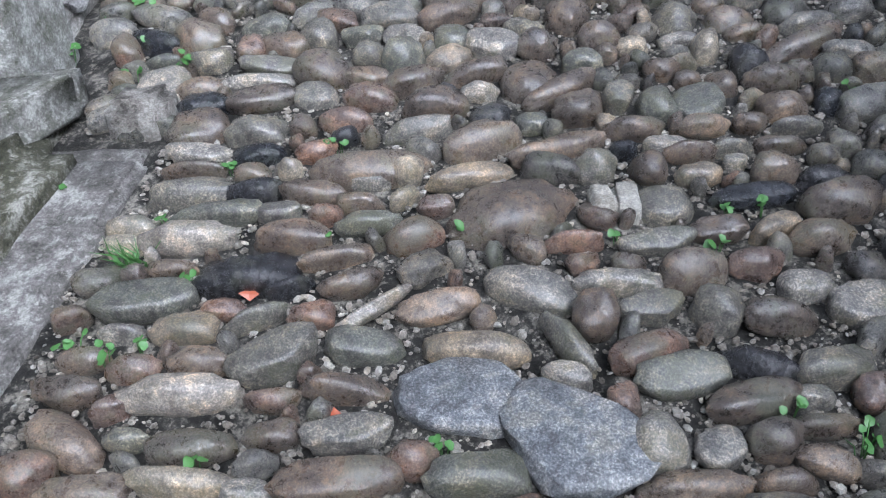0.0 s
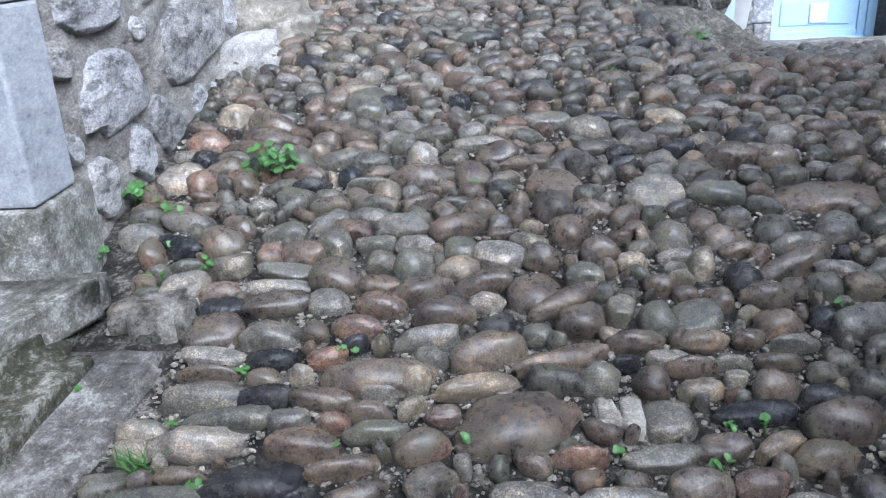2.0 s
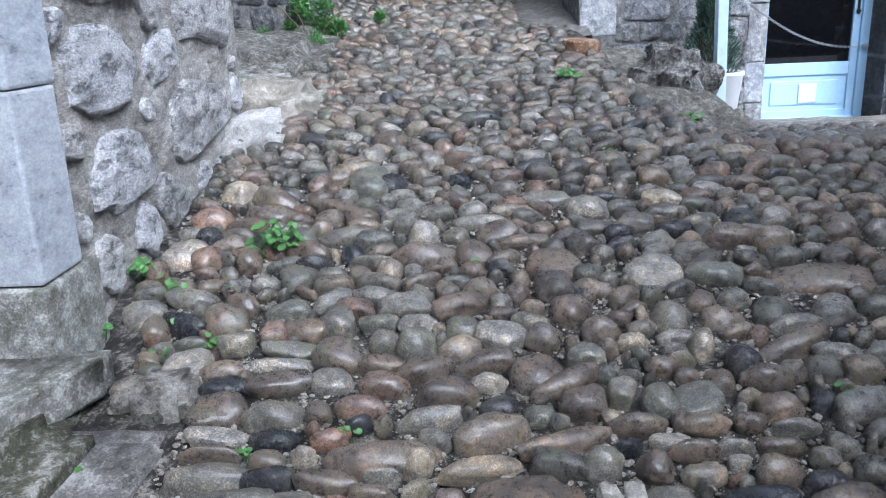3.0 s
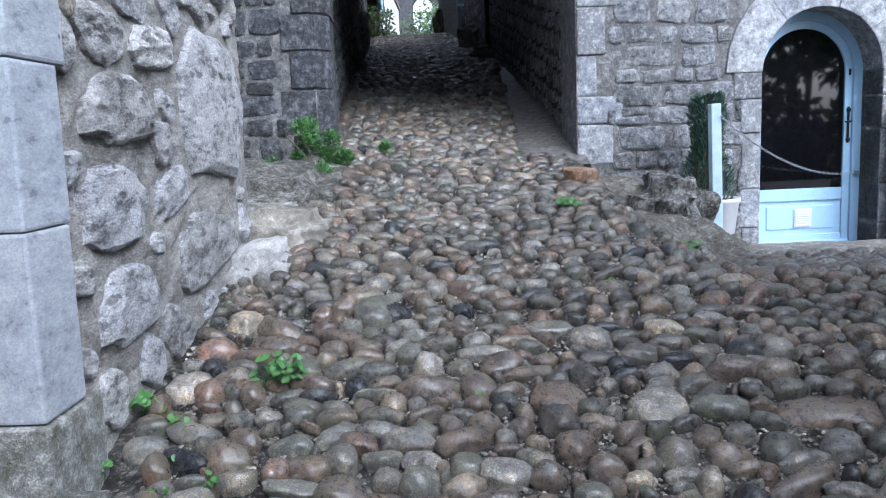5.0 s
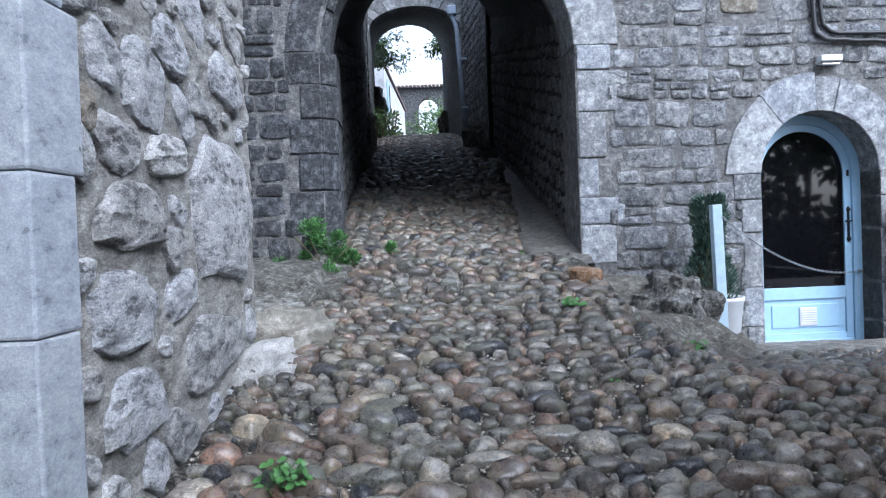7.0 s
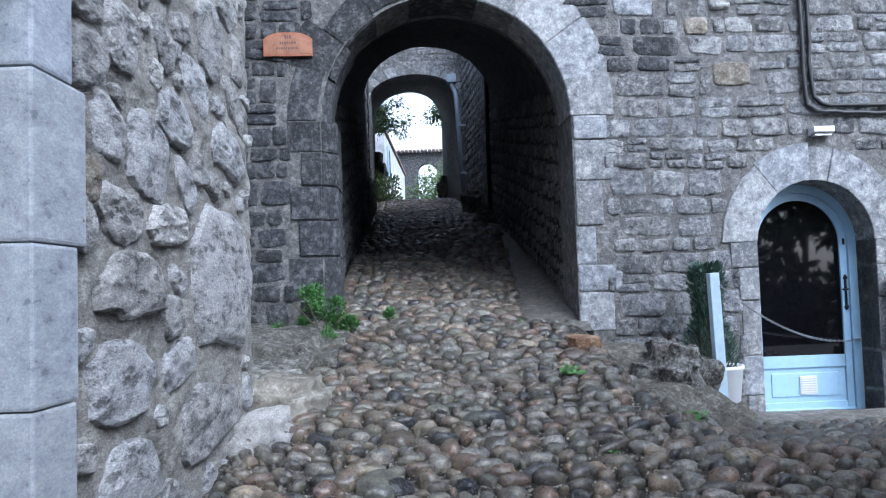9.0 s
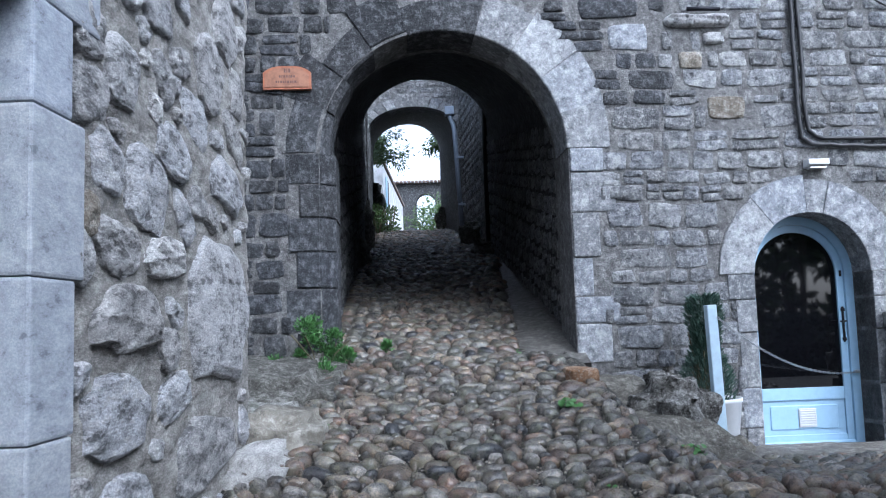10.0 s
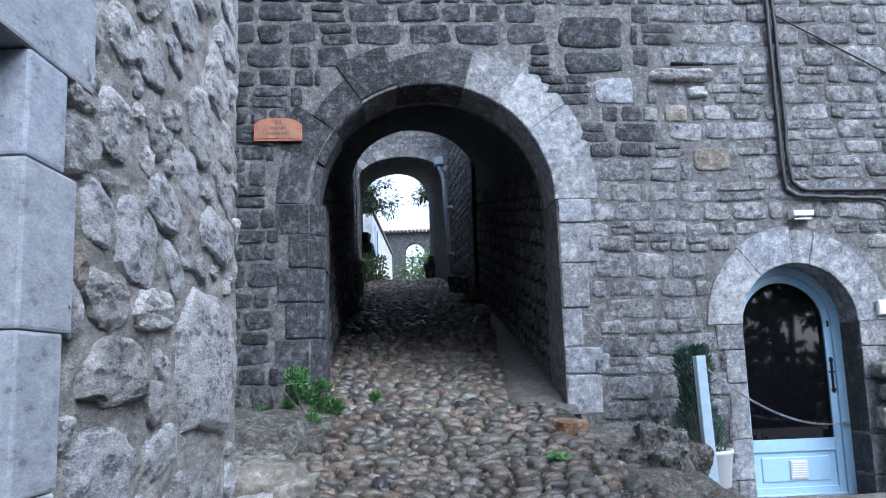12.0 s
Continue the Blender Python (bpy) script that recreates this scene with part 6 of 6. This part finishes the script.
def grow():
    rnd = random.Random(2)
    for x, y, s in WEEDS:
        weed(x, y, s, rnd)
    for x, y, label in ((-0.28, 1.13, "fallen orange leaf"), (-0.5, 1.5, "fallen red leaf"), (0.95, 1.33, "fallen red leaf"), (-0.72, 2.55, "fallen red leaf")):
        verts, faces = leaf_cloud(1, 0.05, lambda: ((0, 0, 0), (1, 0.3, 0.05)), rnd, 0.7)
        l = new("fallen_leaf", mesh_from("fallen_leaf", verts, faces, M_FLOWER))
        l.matrix_world = pose(x, y, ground_z(x, y) + 0.02, 12, 5, rnd.uniform(0, 300))
        tagged(l, label + " on the wet cobbles", "leaf")
    g = thing("grass_tuft", "small tuft of thin grass between the cobbles", "grass", pose(-0.83, 1.62, ground_z(-0.83, 1.62)))
    for _ in range(30):
        verts, faces = leaf_cloud(1, 0.09, lambda: ((rnd.gauss(0, 0.015), rnd.gauss(0, 0.015), 0), (rnd.gauss(0, 0.5), rnd.gauss(0, 0.5), 1)), rnd, 0.06, 1.2)
        hang(new("blade", mesh_from("blade", verts, faces, M_LEAF)), g)


grow()

# ---- the many stones, last ----
dress_archway()
left_doorway()
left_rubble()
coursed(arch_front, M_WALLSTONE, M_WALLSTONES, -3.2, 5.2, 0.35, 6.2, (0.12, 0.26), (0.16, 0.46), 3, keep_out, 295, stuff_label="coursed grey limestone rubble")


def passage_stones():
    rnd = random.Random(6)

    def face(parent, a, b, z0, z1, rise, mat, label):
        a, b = Vector(a), Vector(b)
        d = b - a
        m = pose(a.x, a.y, 0, 0, 0, math.degrees(math.atan2(d.y, d.x)))
        m = parent.matrix_world.inverted() @ m
        poses, z = [], z0
        while z < z1:
            h, u = rnd.uniform(0.12, 0.26), 0.0
            while u < d.length:
                w = rnd.uniform(0.15, 0.45)
                poses.append(m @ Matrix.Translation((u + w / 2, 0, z + h / 2 + rise * u)) @ Matrix.Diagonal((w - 0.012, rnd.uniform(0.01, 0.03), h - 0.012, 1)))
                u += w
            z += h
        for q in poses:
            st = hang(new("stone", shapes[rnd.randrange(10)]), parent)
            st.matrix_local = q

    shapes = [rubble_mesh("stone", 500 + k, M_WALLSTONE, 12, 0.12, 0.4) for k in range(10)]
    face(tunnel, (LANE_R(15.5), 15.5), (LANE_R(7.75), 7.75), 2.9, 5.3, -0.2, M_WALLSTONES, "rough stones of the dark passage wall")
    face(tunnel, (LANE_L(7.75), 7.75), (LANE_L(15.5), 15.5), 1.4, 3.6, 0.2, M_WALLSTONES, "rough stones of the dark passage wall")
    face(wall_mid_r, (0.16, 19.0), (0.66, 15.6), 3.3, 9.5, 0, M_WALLSTONES, "rough stones of the upper house wall")
    face(wall_mid_l, (LANE_L(15.6), 15.6), (-2.05, 19.0), 3.0, 9.5, 0, M_WALLSTONES, "rough stones of the upper lane wall")
    face(arch_two, (-2.2, 19.0), (0.3, 19.0), 7.25, 9.5, 0, M_WALLSTONES, "rough stones over the upper arch")


passage_stones()
rough_slab("split_stone", 0.30, 0.362, 1.70, 1.79, 0.36, 0.468, M_SPLIT, "half of a pale split stone set in the lane", "stone", 61, 0.15, 0.012, 3, 0.12)
rough_slab("split_stone", 0.370, 0.43, 1.69, 1.79, 0.36, 0.468, M_SPLIT, "half of a pale split stone set in the lane", "stone", 62, 0.15, 0.012, 3, 0.12)
lay_cobbles()
far_cobbles()
near_cobbles()
gravel()
